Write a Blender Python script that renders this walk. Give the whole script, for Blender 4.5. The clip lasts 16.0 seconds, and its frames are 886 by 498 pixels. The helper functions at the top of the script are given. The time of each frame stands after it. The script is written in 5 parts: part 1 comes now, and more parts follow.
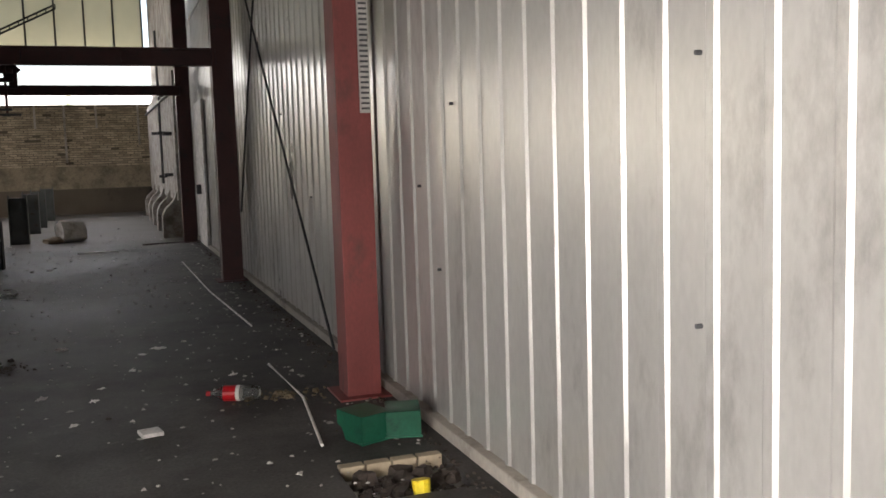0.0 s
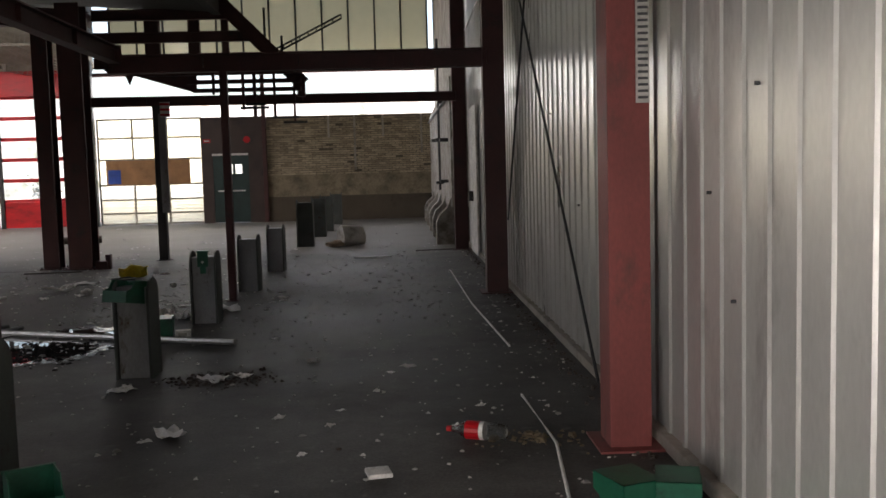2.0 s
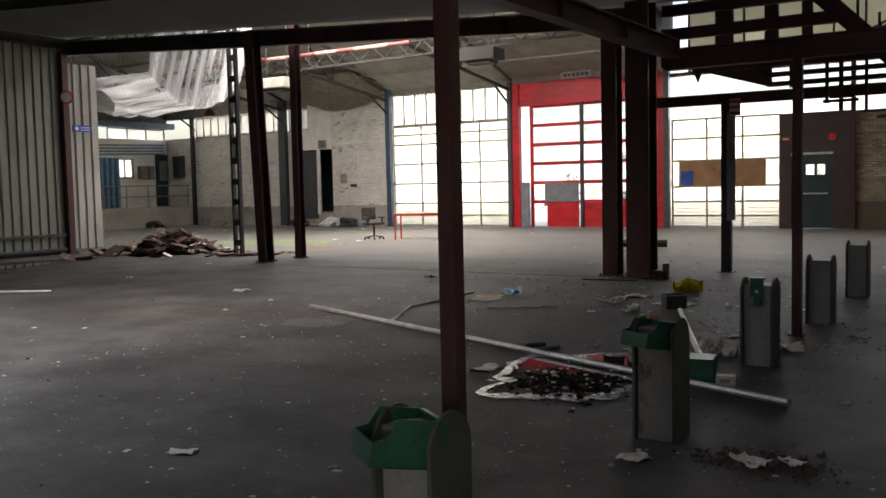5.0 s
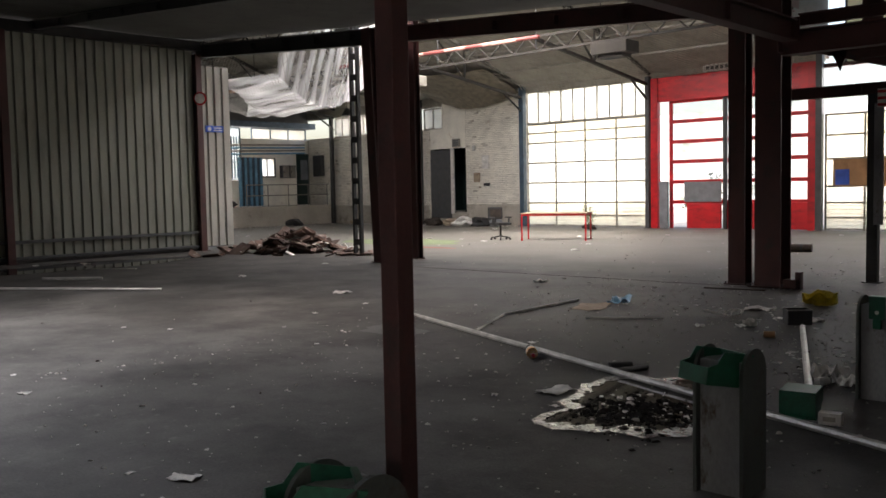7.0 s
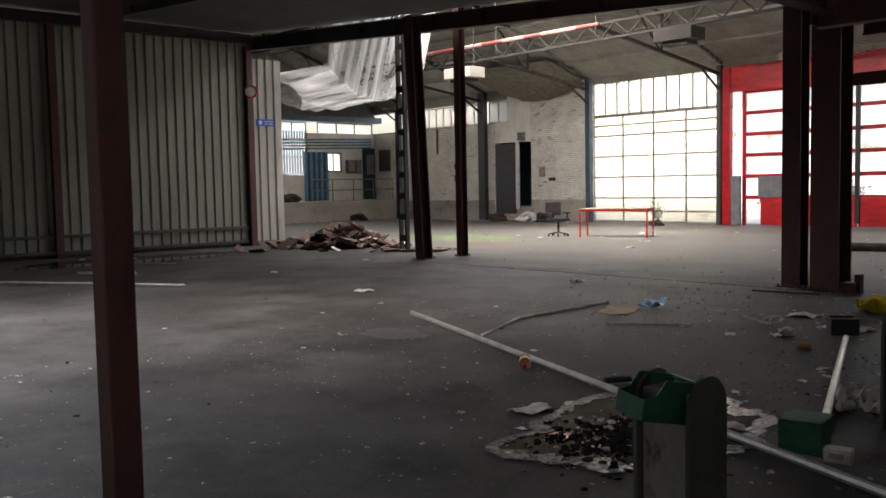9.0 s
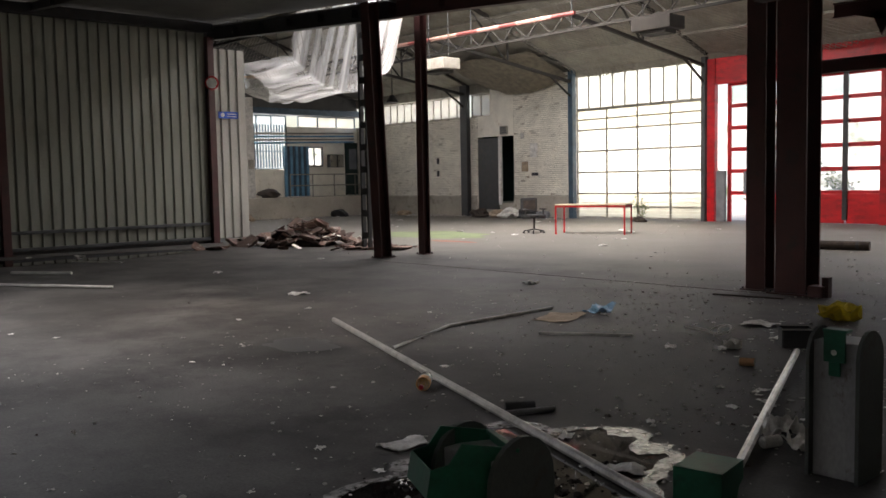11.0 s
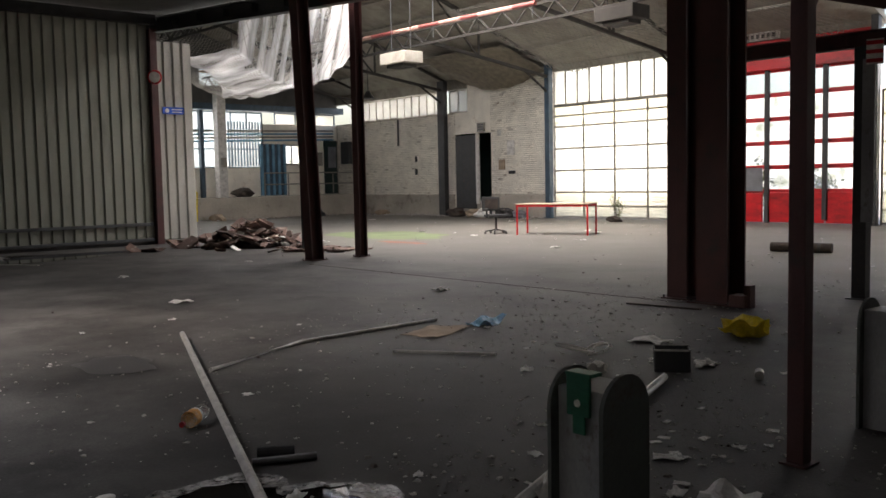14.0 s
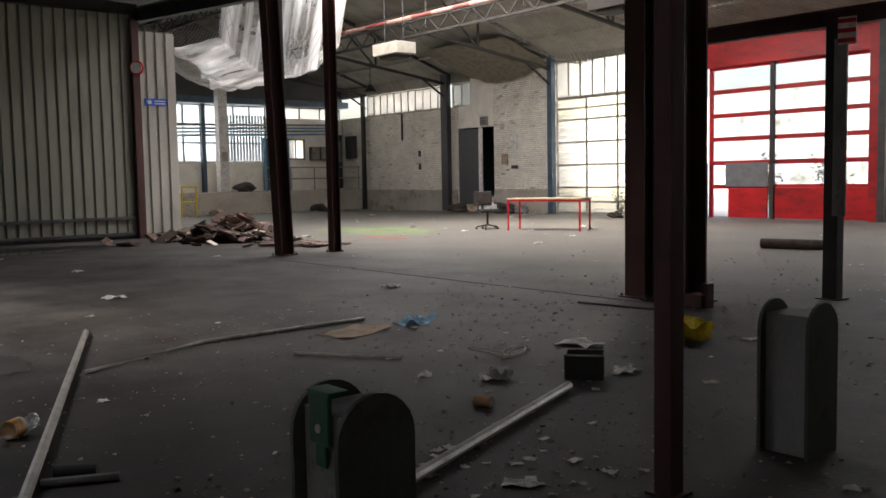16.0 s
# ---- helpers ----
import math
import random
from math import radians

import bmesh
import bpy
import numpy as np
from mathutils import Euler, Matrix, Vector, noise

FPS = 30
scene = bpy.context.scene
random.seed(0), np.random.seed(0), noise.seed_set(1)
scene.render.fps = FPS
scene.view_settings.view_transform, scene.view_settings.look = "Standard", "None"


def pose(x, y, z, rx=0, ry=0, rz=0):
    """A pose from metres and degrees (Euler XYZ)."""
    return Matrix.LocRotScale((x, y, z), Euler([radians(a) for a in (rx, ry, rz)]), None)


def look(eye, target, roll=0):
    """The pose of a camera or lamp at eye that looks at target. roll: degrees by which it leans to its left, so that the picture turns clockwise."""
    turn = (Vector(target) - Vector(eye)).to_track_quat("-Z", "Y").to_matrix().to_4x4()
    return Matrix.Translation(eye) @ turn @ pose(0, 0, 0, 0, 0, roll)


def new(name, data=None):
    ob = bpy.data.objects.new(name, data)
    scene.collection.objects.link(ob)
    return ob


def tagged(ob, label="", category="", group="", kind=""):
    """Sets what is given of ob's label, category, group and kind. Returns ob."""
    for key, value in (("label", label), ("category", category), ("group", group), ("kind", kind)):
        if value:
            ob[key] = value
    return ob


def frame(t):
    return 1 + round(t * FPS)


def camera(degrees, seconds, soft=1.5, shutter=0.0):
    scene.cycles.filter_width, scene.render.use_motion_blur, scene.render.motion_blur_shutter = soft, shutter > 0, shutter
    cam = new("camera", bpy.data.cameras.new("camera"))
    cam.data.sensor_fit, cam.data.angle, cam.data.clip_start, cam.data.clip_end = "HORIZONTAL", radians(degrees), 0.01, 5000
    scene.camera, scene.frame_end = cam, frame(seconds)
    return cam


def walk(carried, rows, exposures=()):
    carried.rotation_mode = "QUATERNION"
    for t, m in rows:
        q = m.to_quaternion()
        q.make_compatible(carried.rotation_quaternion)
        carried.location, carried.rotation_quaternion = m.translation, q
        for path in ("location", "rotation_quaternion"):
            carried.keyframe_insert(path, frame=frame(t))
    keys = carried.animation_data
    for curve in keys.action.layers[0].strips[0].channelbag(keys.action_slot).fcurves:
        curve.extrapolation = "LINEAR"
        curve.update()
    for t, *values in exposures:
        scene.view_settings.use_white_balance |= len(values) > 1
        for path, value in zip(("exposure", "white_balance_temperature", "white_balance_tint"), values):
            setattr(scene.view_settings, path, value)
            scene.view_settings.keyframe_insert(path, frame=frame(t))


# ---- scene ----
cam = camera(52.3, 16.0, 1.6)
METRES, EYE, TILT, LEAN, TURN = 9.0, 1.5, 0.0, 0.0, -20.0
ROWS = [
    (0.0, 0.0, 0.0, 0.0, -0.17, -5.7, 1.74),
    (0.5, 0.0082, 0.0377, 0.0006, 3.04, -5.44, 1.73),
    (1.0, 0.0068, 0.0638, -0.0025, 10.39, -4.92, 1.58),
    (1.5, 0.0025, 0.0838, -0.0053, 14.96, -4.67, 1.55),
    (2.0, -0.0053, 0.1054, -0.0047, 17.42, -4.65, 1.52),
    (2.5, -0.0184, 0.1282, 0.0026, 23.85, -4.48, 1.36),
    (3.0, -0.0382, 0.1496, 0.0053, 33.21, -4.27, 1.19),
    (3.5, -0.0526, 0.1749, 0.0072, 40.24, -4.11, 1.33),
    (4.0, -0.0589, 0.2039, 0.0092, 46.01, -3.97, 1.32),
    (4.5, -0.0698, 0.2325, 0.0079, 50.07, -3.93, 1.28),
    (7.0, -0.1044, 0.3692, 0.0087, 62.5, -3.79, 1.17),
    (7.5, -0.1093, 0.3973, 0.0074, 65.59, -3.82, 1.11),
    (8.0, -0.1201, 0.4274, 0.0072, 67.31, -3.87, 1.07),
    (8.5, -0.1294, 0.4604, 0.0054, 67.74, -3.9, 1.14),
    (11.0, -0.2019, 0.6166, 0.0023, 67.85, -4.29, 1.1),
    (11.5, -0.2188, 0.6489, 0.0034, 67.64, -4.3, 1.16),
    (12.0, -0.227, 0.6854, 0.0037, 67.56, -4.25, 1.21),
    (12.5, -0.2358, 0.7186, 0.0019, 67.65, -4.3, 1.18),
    (13.0, -0.2449, 0.7505, 0.002, 67.77, -4.33, 1.13),
    (13.5, -0.2498, 0.7838, 0.0004, 68.06, -4.3, 1.17),
    (14.0, -0.2528, 0.8142, -0.0026, 68.61, -4.35, 1.16),
    (14.5, -0.2617, 0.8465, -0.0065, 69.07, -4.45, 1.15),
    (15.0, -0.2696, 0.8773, -0.0129, 69.45, -4.43, 1.12),
    (15.5, -0.2738, 0.909, -0.014, 69.84, -4.45, 1.11),
    (16.0, -0.2842, 0.9391, -0.0134, 70.25, -4.52, 1.03),
]
walk(cam, [(t, pose(0, 0, EYE, TILT, LEAN, TURN) @ pose(METRES * x, METRES * y, METRES * z, 90 + pitch, roll, yaw)) for t, x, y, z, yaw, pitch, roll in ROWS], [(0.0, 2.0, 6700, 16), (1.4, 1.95, 6700, 16), (2.1, 1.6, 6700, 16), (3.0, 1.45, 6700, 16), (4.0, 1.57, 6700, 16), (16.0, 1.52, 6700, 16)])

# ---- world and light ----
world = bpy.data.worlds.new("overcast")
scene.world = world
world.use_nodes = True
wn, wl = world.node_tree.nodes, world.node_tree.links
sky = wn.new("ShaderNodeTexSky")
sky.sky_type = "NISHITA"
sky.sun_disc = False
sky.sun_elevation, sky.sun_rotation = radians(48), radians(200)
sky.dust_density, sky.air_density = 4.0, 1.2
wl.new(sky.outputs[0], wn["Background"].inputs[0])
wn["Background"].inputs[1].default_value = 0.15

sun = new("sun", bpy.data.lights.new("sun", "SUN"))
sun.data.energy, sun.data.angle, sun.data.color = 1.2, radians(25), (1.0, 0.95, 0.88)
sun.matrix_world = look((0, -20, 30), (-6, 0, 0))


def daylight(x, y, z, tx, ty, tz, w, h, radiance, tint=(1.0, 0.98, 0.94), spread=180):
    """Area lamp in an opening, in place of the overcast sky outside it."""
    la = bpy.data.lights.new("daylight", "AREA")
    la.shape, la.size, la.size_y, la.color = "RECTANGLE", w, h, tint
    la.energy = radiance * math.pi * w * h
    la.spread = radians(spread)
    ob = new("daylight", la)
    ob.matrix_world = look((x, y, z), (tx, ty, tz))
    return ob


SKY = 2.4
daylight(-19.45, 33.9, 3.2, -19.45, 0, 3.2, 5.6, 4.9, SKY * 0.6)
daylight(-8.5, 33.9, 2.6, -8.5, 0, 2.6, 3.7, 3.0, SKY * 0.6)
daylight(-4.4, 33.9, 4.55, -4.4, 0, 4.55, 11.8, 1.4, SKY * 0.8)
daylight(-17.5, 22.4, 8.6, -17.5, 22.4, 0, 7.0, 4.4, SKY * 2.6)
# light from behind is inferred; this unseen opening is added to brighten the sheeting
daylight(-2.1, -0.5, 1.08, 5, -0.5, -0.4, 2.6, 2.1, SKY * 3.3)
daylight(-10.4, 6.5, 5.1, -10.4, 6.5, 0, 4.4, 3.6, SKY * 1.0, (0.93, 0.97, 1.0), 130)
daylight(-37.2, 25.6, 3.5, 0, 25.6, 3.0, 8.0, 2.4, SKY * 1.1)
daylight(-31.2, 33.9, 4.72, -31.2, 0, 4.6, 5.7, 0.85, SKY * 0.8)


# ---- materials ----
def mat(name, base, rough=0.8, metal=0.0, spots=None, scale=3.0, fine=60.0, vary=0.25, bump=0.15, tone=0.1, spot_at=(0.55, 0.7), stretch=(1, 1, 1), gloss_var=0.1, island=False):
    """Grain and blotches at two scales; spots: a second colour (dirt, rust, bare patches) with shapes of its own."""
    m = bpy.data.materials.new(name)
    m.use_nodes = True
    n, l = m.node_tree.nodes, m.node_tree.links
    b = n["Principled BSDF"]
    b.inputs["Metallic"].default_value = metal
    co = n.new("ShaderNodeTexCoord")
    mp = n.new("ShaderNodeMapping")
    mp.inputs["Scale"].default_value = stretch
    geo = n.new("ShaderNodeNewGeometry")
    l.new(geo.outputs["Position"], mp.inputs[0])
    big = n.new("ShaderNodeTexNoise")
    big.inputs["Scale"].default_value, big.inputs["Detail"].default_value = scale, 6
    small = n.new("ShaderNodeTexNoise")
    small.inputs["Scale"].default_value, small.inputs["Detail"].default_value = fine, 4
    for t in (big, small):
        l.new(mp.outputs[0], t.inputs["Vector"])
    info = n.new("ShaderNodeObjectInfo")
    ramp = n.new("ShaderNodeMapRange")
    ramp.inputs[1].default_value, ramp.inputs[2].default_value = 0.3, 0.7
    ramp.inputs[3].default_value, ramp.inputs[4].default_value = 1 - vary, 1 + vary
    l.new(big.outputs[0], ramp.inputs[0])
    r2 = n.new("ShaderNodeMapRange")
    r2.inputs[1].default_value, r2.inputs[2].default_value = 0.3, 0.7
    r2.inputs[3].default_value, r2.inputs[4].default_value = 1 - vary * 0.5, 1 + vary * 0.5
    l.new(small.outputs[0], r2.inputs[0])
    r3 = n.new("ShaderNodeMapRange")
    r3.inputs[3].default_value, r3.inputs[4].default_value = 1 - tone, 1 + tone
    l.new(geo.outputs["Random Per Island"] if island else info.outputs["Random"], r3.inputs[0])
    mu, mu2 = n.new("ShaderNodeMath"), n.new("ShaderNodeMath")
    mu.operation = mu2.operation = "MULTIPLY"
    l.new(ramp.outputs[0], mu.inputs[0]), l.new(r2.outputs[0], mu.inputs[1])
    l.new(mu.outputs[0], mu2.inputs[0]), l.new(r3.outputs[0], mu2.inputs[1])
    mix = n.new("ShaderNodeMix")
    mix.data_type = "RGBA"
    mix.inputs[6].default_value = (*base, 1)
    mix.inputs[7].default_value = (*(spots or base), 1)
    if spots:
        st = n.new("ShaderNodeTexNoise")
        st.inputs["Scale"].default_value, st.inputs["Detail"].default_value, st.inputs["Roughness"].default_value = scale * 1.7, 10, 0.7
        l.new(mp.outputs[0], st.inputs["Vector"])
        sr = n.new("ShaderNodeMapRange")
        sr.inputs[1].default_value, sr.inputs[2].default_value = spot_at
        l.new(st.outputs[0], sr.inputs[0]), l.new(sr.outputs[0], mix.inputs[0])
    else:
        mix.inputs[0].default_value = 0
    sc = n.new("ShaderNodeVectorMath")
    sc.operation = "SCALE"
    l.new(mix.outputs[2], sc.inputs[0]), l.new(mu2.outputs[0], sc.inputs[3])
    l.new(sc.outputs[0], b.inputs["Base Color"])
    rr = n.new("ShaderNodeMapRange")
    rr.inputs[3].default_value, rr.inputs[4].default_value = max(0.03, rough - gloss_var), min(1, rough + gloss_var)
    l.new(big.outputs[0], rr.inputs[0]), l.new(rr.outputs[0], b.inputs["Roughness"])
    if bump:
        bp = n.new("ShaderNodeBump")
        bp.inputs["Strength"].default_value, bp.inputs["Distance"].default_value = bump, 0.01
        l.new(small.outputs[0], bp.inputs["Height"]), l.new(bp.outputs[0], b.inputs["Normal"])
    return m


def glass_mat(name, tint, clear, sheen=0.08):
    """Dusty pane: part clear, part scattering."""
    m = bpy.data.materials.new(name)
    m.use_nodes = True
    n, l = m.node_tree.nodes, m.node_tree.links
    n.remove(n["Principled BSDF"])
    tr, tl, gl = n.new("ShaderNodeBsdfTransparent"), n.new("ShaderNodeBsdfTranslucent"), n.new("ShaderNodeBsdfGlossy")
    tr.inputs[0].default_value = tl.inputs[0].default_value = (*tint, 1)
    gl.inputs["Roughness"].default_value = sheen
    a, c, fr = n.new("ShaderNodeMixShader"), n.new("ShaderNodeMixShader"), n.new("ShaderNodeFresnel")
    no, mr = n.new("ShaderNodeTexNoise"), n.new("ShaderNodeMapRange")
    geo = n.new("ShaderNodeNewGeometry")
    no.inputs["Scale"].default_value, no.inputs["Detail"].default_value = 1.2, 6
    l.new(geo.outputs["Position"], no.inputs["Vector"])
    mr.inputs[3].default_value, mr.inputs[4].default_value = clear - 0.15, clear + 0.15
    l.new(no.outputs[0], mr.inputs[0]), l.new(mr.outputs[0], a.inputs[0])
    l.new(tl.outputs[0], a.inputs[1]), l.new(tr.outputs[0], a.inputs[2])
    l.new(fr.outputs[0], c.inputs[0]), l.new(a.outputs[0], c.inputs[1]), l.new(gl.outputs[0], c.inputs[2])
    l.new(c.outputs[0], n["Material Output"].inputs[0])
    return m


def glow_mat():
    """Glowing backdrop for the overcast distance: pale, with soft greenish and grey shapes."""
    m = bpy.data.materials.new("glowing_backdrop")
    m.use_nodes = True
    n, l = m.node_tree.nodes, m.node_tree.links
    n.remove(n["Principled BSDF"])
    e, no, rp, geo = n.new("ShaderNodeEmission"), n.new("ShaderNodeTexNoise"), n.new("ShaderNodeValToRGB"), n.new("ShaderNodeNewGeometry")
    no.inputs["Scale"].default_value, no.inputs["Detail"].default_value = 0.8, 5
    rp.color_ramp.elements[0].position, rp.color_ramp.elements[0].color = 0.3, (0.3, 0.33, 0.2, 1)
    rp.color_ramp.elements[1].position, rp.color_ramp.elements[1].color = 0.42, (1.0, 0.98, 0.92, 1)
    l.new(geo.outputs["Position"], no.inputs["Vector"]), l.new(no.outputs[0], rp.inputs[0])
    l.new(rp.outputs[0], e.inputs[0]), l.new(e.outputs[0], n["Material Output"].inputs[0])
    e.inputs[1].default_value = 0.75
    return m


def floor_mat():
    """Worn oily concrete: dark stains, pale scuffs, damp glossy patches, dust and grit."""
    m = mat("worn_concrete_floor", (0.098, 0.093, 0.087), 0.64, spots=(0.036, 0.034, 0.032), scale=0.55, fine=55, vary=0.4, bump=0.22, spot_at=(0.4, 0.66), gloss_var=0.2)
    n, l = m.node_tree.nodes, m.node_tree.links
    b = n["Principled BSDF"]
    b.inputs["Specular IOR Level"].default_value = 0.2
    src = b.inputs["Base Color"].links[0].from_socket
    geo = n.new("ShaderNodeNewGeometry")
    vo = n.new("ShaderNodeTexNoise")
    vo.inputs["Scale"].default_value, vo.inputs["Detail"].default_value = 9.0, 8
    l.new(geo.outputs["Position"], vo.inputs["Vector"])
    r = n.new("ShaderNodeMapRange")
    r.inputs[1].default_value, r.inputs[2].default_value, r.inputs[4].default_value = 0.62, 0.78, 0.5
    l.new(vo.outputs[0], r.inputs[0])
    mx = n.new("ShaderNodeMix")
    mx.data_type = "RGBA"
    mx.inputs[7].default_value = (0.19, 0.18, 0.165, 1)
    l.new(r.outputs[0], mx.inputs[0]), l.new(src, mx.inputs[6])
    # paler colour blended in with a wavering edge towards the glazed front
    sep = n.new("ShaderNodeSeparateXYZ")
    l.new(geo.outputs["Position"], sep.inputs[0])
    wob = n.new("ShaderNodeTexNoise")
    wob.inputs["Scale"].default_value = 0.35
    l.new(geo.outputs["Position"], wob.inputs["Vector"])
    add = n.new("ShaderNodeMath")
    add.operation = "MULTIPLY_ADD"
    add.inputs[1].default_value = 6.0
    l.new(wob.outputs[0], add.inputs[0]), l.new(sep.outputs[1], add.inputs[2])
    tan = n.new("ShaderNodeMapRange")
    tan.inputs[1].default_value, tan.inputs[2].default_value, tan.inputs[4].default_value = 20.6, 23.2, 0.75
    l.new(add.outputs[0], tan.inputs[0])
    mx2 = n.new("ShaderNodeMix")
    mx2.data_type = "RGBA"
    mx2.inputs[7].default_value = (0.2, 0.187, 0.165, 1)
    l.new(tan.outputs[0], mx2.inputs[0]), l.new(mx.outputs[2], mx2.inputs[6])
    # dirtier slab along the bollards: a ragged ellipse of darker colour
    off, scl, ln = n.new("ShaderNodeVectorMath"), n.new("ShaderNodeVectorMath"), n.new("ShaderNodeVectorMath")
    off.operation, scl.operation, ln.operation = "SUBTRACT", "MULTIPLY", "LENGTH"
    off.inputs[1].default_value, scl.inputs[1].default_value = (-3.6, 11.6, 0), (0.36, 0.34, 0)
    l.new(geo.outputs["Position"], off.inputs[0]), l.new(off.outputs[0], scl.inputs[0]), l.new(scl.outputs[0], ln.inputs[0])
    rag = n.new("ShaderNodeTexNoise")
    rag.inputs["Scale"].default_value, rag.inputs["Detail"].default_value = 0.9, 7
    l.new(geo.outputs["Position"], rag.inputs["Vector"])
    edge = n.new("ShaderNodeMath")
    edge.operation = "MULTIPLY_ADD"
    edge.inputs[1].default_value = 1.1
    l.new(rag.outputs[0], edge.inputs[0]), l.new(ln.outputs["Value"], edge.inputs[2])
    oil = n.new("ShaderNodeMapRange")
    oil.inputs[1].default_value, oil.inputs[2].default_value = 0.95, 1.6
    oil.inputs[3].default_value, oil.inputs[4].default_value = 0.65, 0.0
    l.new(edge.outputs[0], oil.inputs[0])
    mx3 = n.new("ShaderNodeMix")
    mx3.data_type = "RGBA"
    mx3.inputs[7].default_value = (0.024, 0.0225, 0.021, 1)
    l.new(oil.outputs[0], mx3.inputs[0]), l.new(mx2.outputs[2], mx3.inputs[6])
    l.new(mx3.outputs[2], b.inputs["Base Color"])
    return m


M_FLOOR = floor_mat()
M_ZINC = mat("galvanised_sheet", (0.52, 0.51, 0.48), 0.3, 0.5, gloss_var=0.08, spots=(0.3, 0.285, 0.265), scale=1.3, fine=40, vary=0.1, bump=0.04, tone=0.05, spot_at=(0.53, 0.7), stretch=(1, 1, 0.45))
M_CREAM = mat("cream_coated_sheet", (0.26, 0.265, 0.22), 0.55, spots=(0.18, 0.18, 0.15), scale=0.8, vary=0.1, bump=0.04, tone=0.06, stretch=(1, 1, 0.3))
M_ENDSHEET = mat("pale_coated_sheet", (0.38, 0.37, 0.33), 0.5, spots=(0.3, 0.29, 0.26), scale=1.5, vary=0.15, bump=0.05, stretch=(1, 1, 0.35))
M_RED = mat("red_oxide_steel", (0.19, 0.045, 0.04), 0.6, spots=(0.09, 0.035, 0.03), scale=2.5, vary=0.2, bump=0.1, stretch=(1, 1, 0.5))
# darker copy of the red steel: own dark red, deepened for missing daylight
M_DARKRED = mat("shaded_dark_red_steel", (0.07, 0.024, 0.022), 0.6, spots=(0.04, 0.025, 0.022), scale=2.5, vary=0.2)
M_BLACK = mat("black_steel", (0.03, 0.031, 0.033), 0.55, spots=(0.06, 0.045, 0.035), scale=5)
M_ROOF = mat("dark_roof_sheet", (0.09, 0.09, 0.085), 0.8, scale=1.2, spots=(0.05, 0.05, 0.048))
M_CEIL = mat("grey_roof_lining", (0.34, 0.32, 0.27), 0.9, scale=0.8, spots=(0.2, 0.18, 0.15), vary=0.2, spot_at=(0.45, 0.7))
M_WBRICK = mat("whitewashed_brick", (0.82, 0.78, 0.69), 0.85, spots=(0.45, 0.36, 0.27), scale=1.3, fine=30, vary=0.14, bump=0.3, tone=0.07, spot_at=(0.58, 0.72), island=True)
M_WMORTAR = mat("whitewashed_mortar", (0.58, 0.54, 0.46), 0.9, spots=(0.22, 0.18, 0.14), scale=2.4, vary=0.25, spot_at=(0.52, 0.62))
M_BRICK = mat("bare_yellow_brick", (0.4, 0.33, 0.23), 0.9, spots=(0.23, 0.19, 0.14), scale=0.8, fine=30, vary=0.18, bump=0.4, tone=0.3, spot_at=(0.5, 0.72), island=True)
M_MORTAR = mat("brick_mortar", (0.12, 0.1, 0.07), 0.95, scale=2, vary=0.2)
M_PLINTH = mat("stained_cement", (0.4, 0.365, 0.31), 0.9, spots=(0.19, 0.17, 0.14), scale=0.9, fine=25, vary=0.18, bump=0.3)
M_RENDER = mat("stained_brown_render", (0.3, 0.25, 0.17), 0.9, spots=(0.15, 0.125, 0.085), scale=1.3, fine=25, vary=0.25, bump=0.4, spot_at=(0.45, 0.65))
M_BROWN = mat("dark_brown_sheet", (0.05, 0.032, 0.027), 0.6, spots=(0.03, 0.02, 0.018), scale=2)
M_DPLINTH = mat("dark_cement", (0.11, 0.09, 0.065), 0.9, spots=(0.06, 0.05, 0.04), scale=0.9, vary=0.2, bump=0.3)
M_PLASTER = mat("peeling_white_plaster", (0.7, 0.68, 0.63), 0.85, spots=(0.35, 0.31, 0.26), scale=1.6, fine=25, vary=0.15, bump=0.3)
M_GRIMY = mat("grimy_plaster", (0.4, 0.375, 0.33), 0.9, spots=(0.2, 0.17, 0.14), scale=1.8, fine=25, vary=0.25, bump=0.3, spot_at=(0.45, 0.62))
M_TRUSS = mat("dusty_roof_steel", (0.035, 0.032, 0.028), 0.95, scale=4, bump=0, gloss_var=0.04)
M_FADED = mat("faded_pink_paint", (0.42, 0.24, 0.2), 0.7, spots=(0.3, 0.12, 0.1), scale=5, bump=0)
M_FRAME = mat("weathered_aluminium", (0.3, 0.28, 0.24), 0.5, 0.3, scale=4)
M_DFRAME = mat("dark_grey_frame", (0.06, 0.062, 0.065), 0.5, scale=4)
M_SIGNALRED = mat("bright_red_paint", (0.56, 0.006, 0.012), 0.45, spots=(0.2, 0.004, 0.007), scale=1.1, vary=0.25, bump=0.05, stretch=(1, 1, 2.5), spot_at=(0.5, 0.72))
M_GREEN = mat("dark_green_paint", (0.014, 0.038, 0.034), 0.5, spots=(0.01, 0.022, 0.021), scale=3)
M_BIN = mat("green_plastic", (0.008, 0.1, 0.055), 0.4, spots=(0.006, 0.05, 0.032), scale=5, bump=0.05)
M_BOLLARD = mat("chipped_grey_steel", (0.28, 0.282, 0.29), 0.55, spots=(0.1, 0.065, 0.045), scale=4, vary=0.2, spot_at=(0.58, 0.68), stretch=(1, 1, 0.5))
M_BOLDARK = mat("dark_green_grey_steel", (0.075, 0.085, 0.078), 0.6, spots=(0.06, 0.04, 0.028), scale=4, vary=0.2)
M_BLUE = mat("faded_blue_sheet", (0.13, 0.3, 0.45), 0.55, spots=(0.09, 0.2, 0.3), scale=3)
M_DBLUE = mat("dark_blue_steel", (0.04, 0.075, 0.11), 0.5, scale=4)
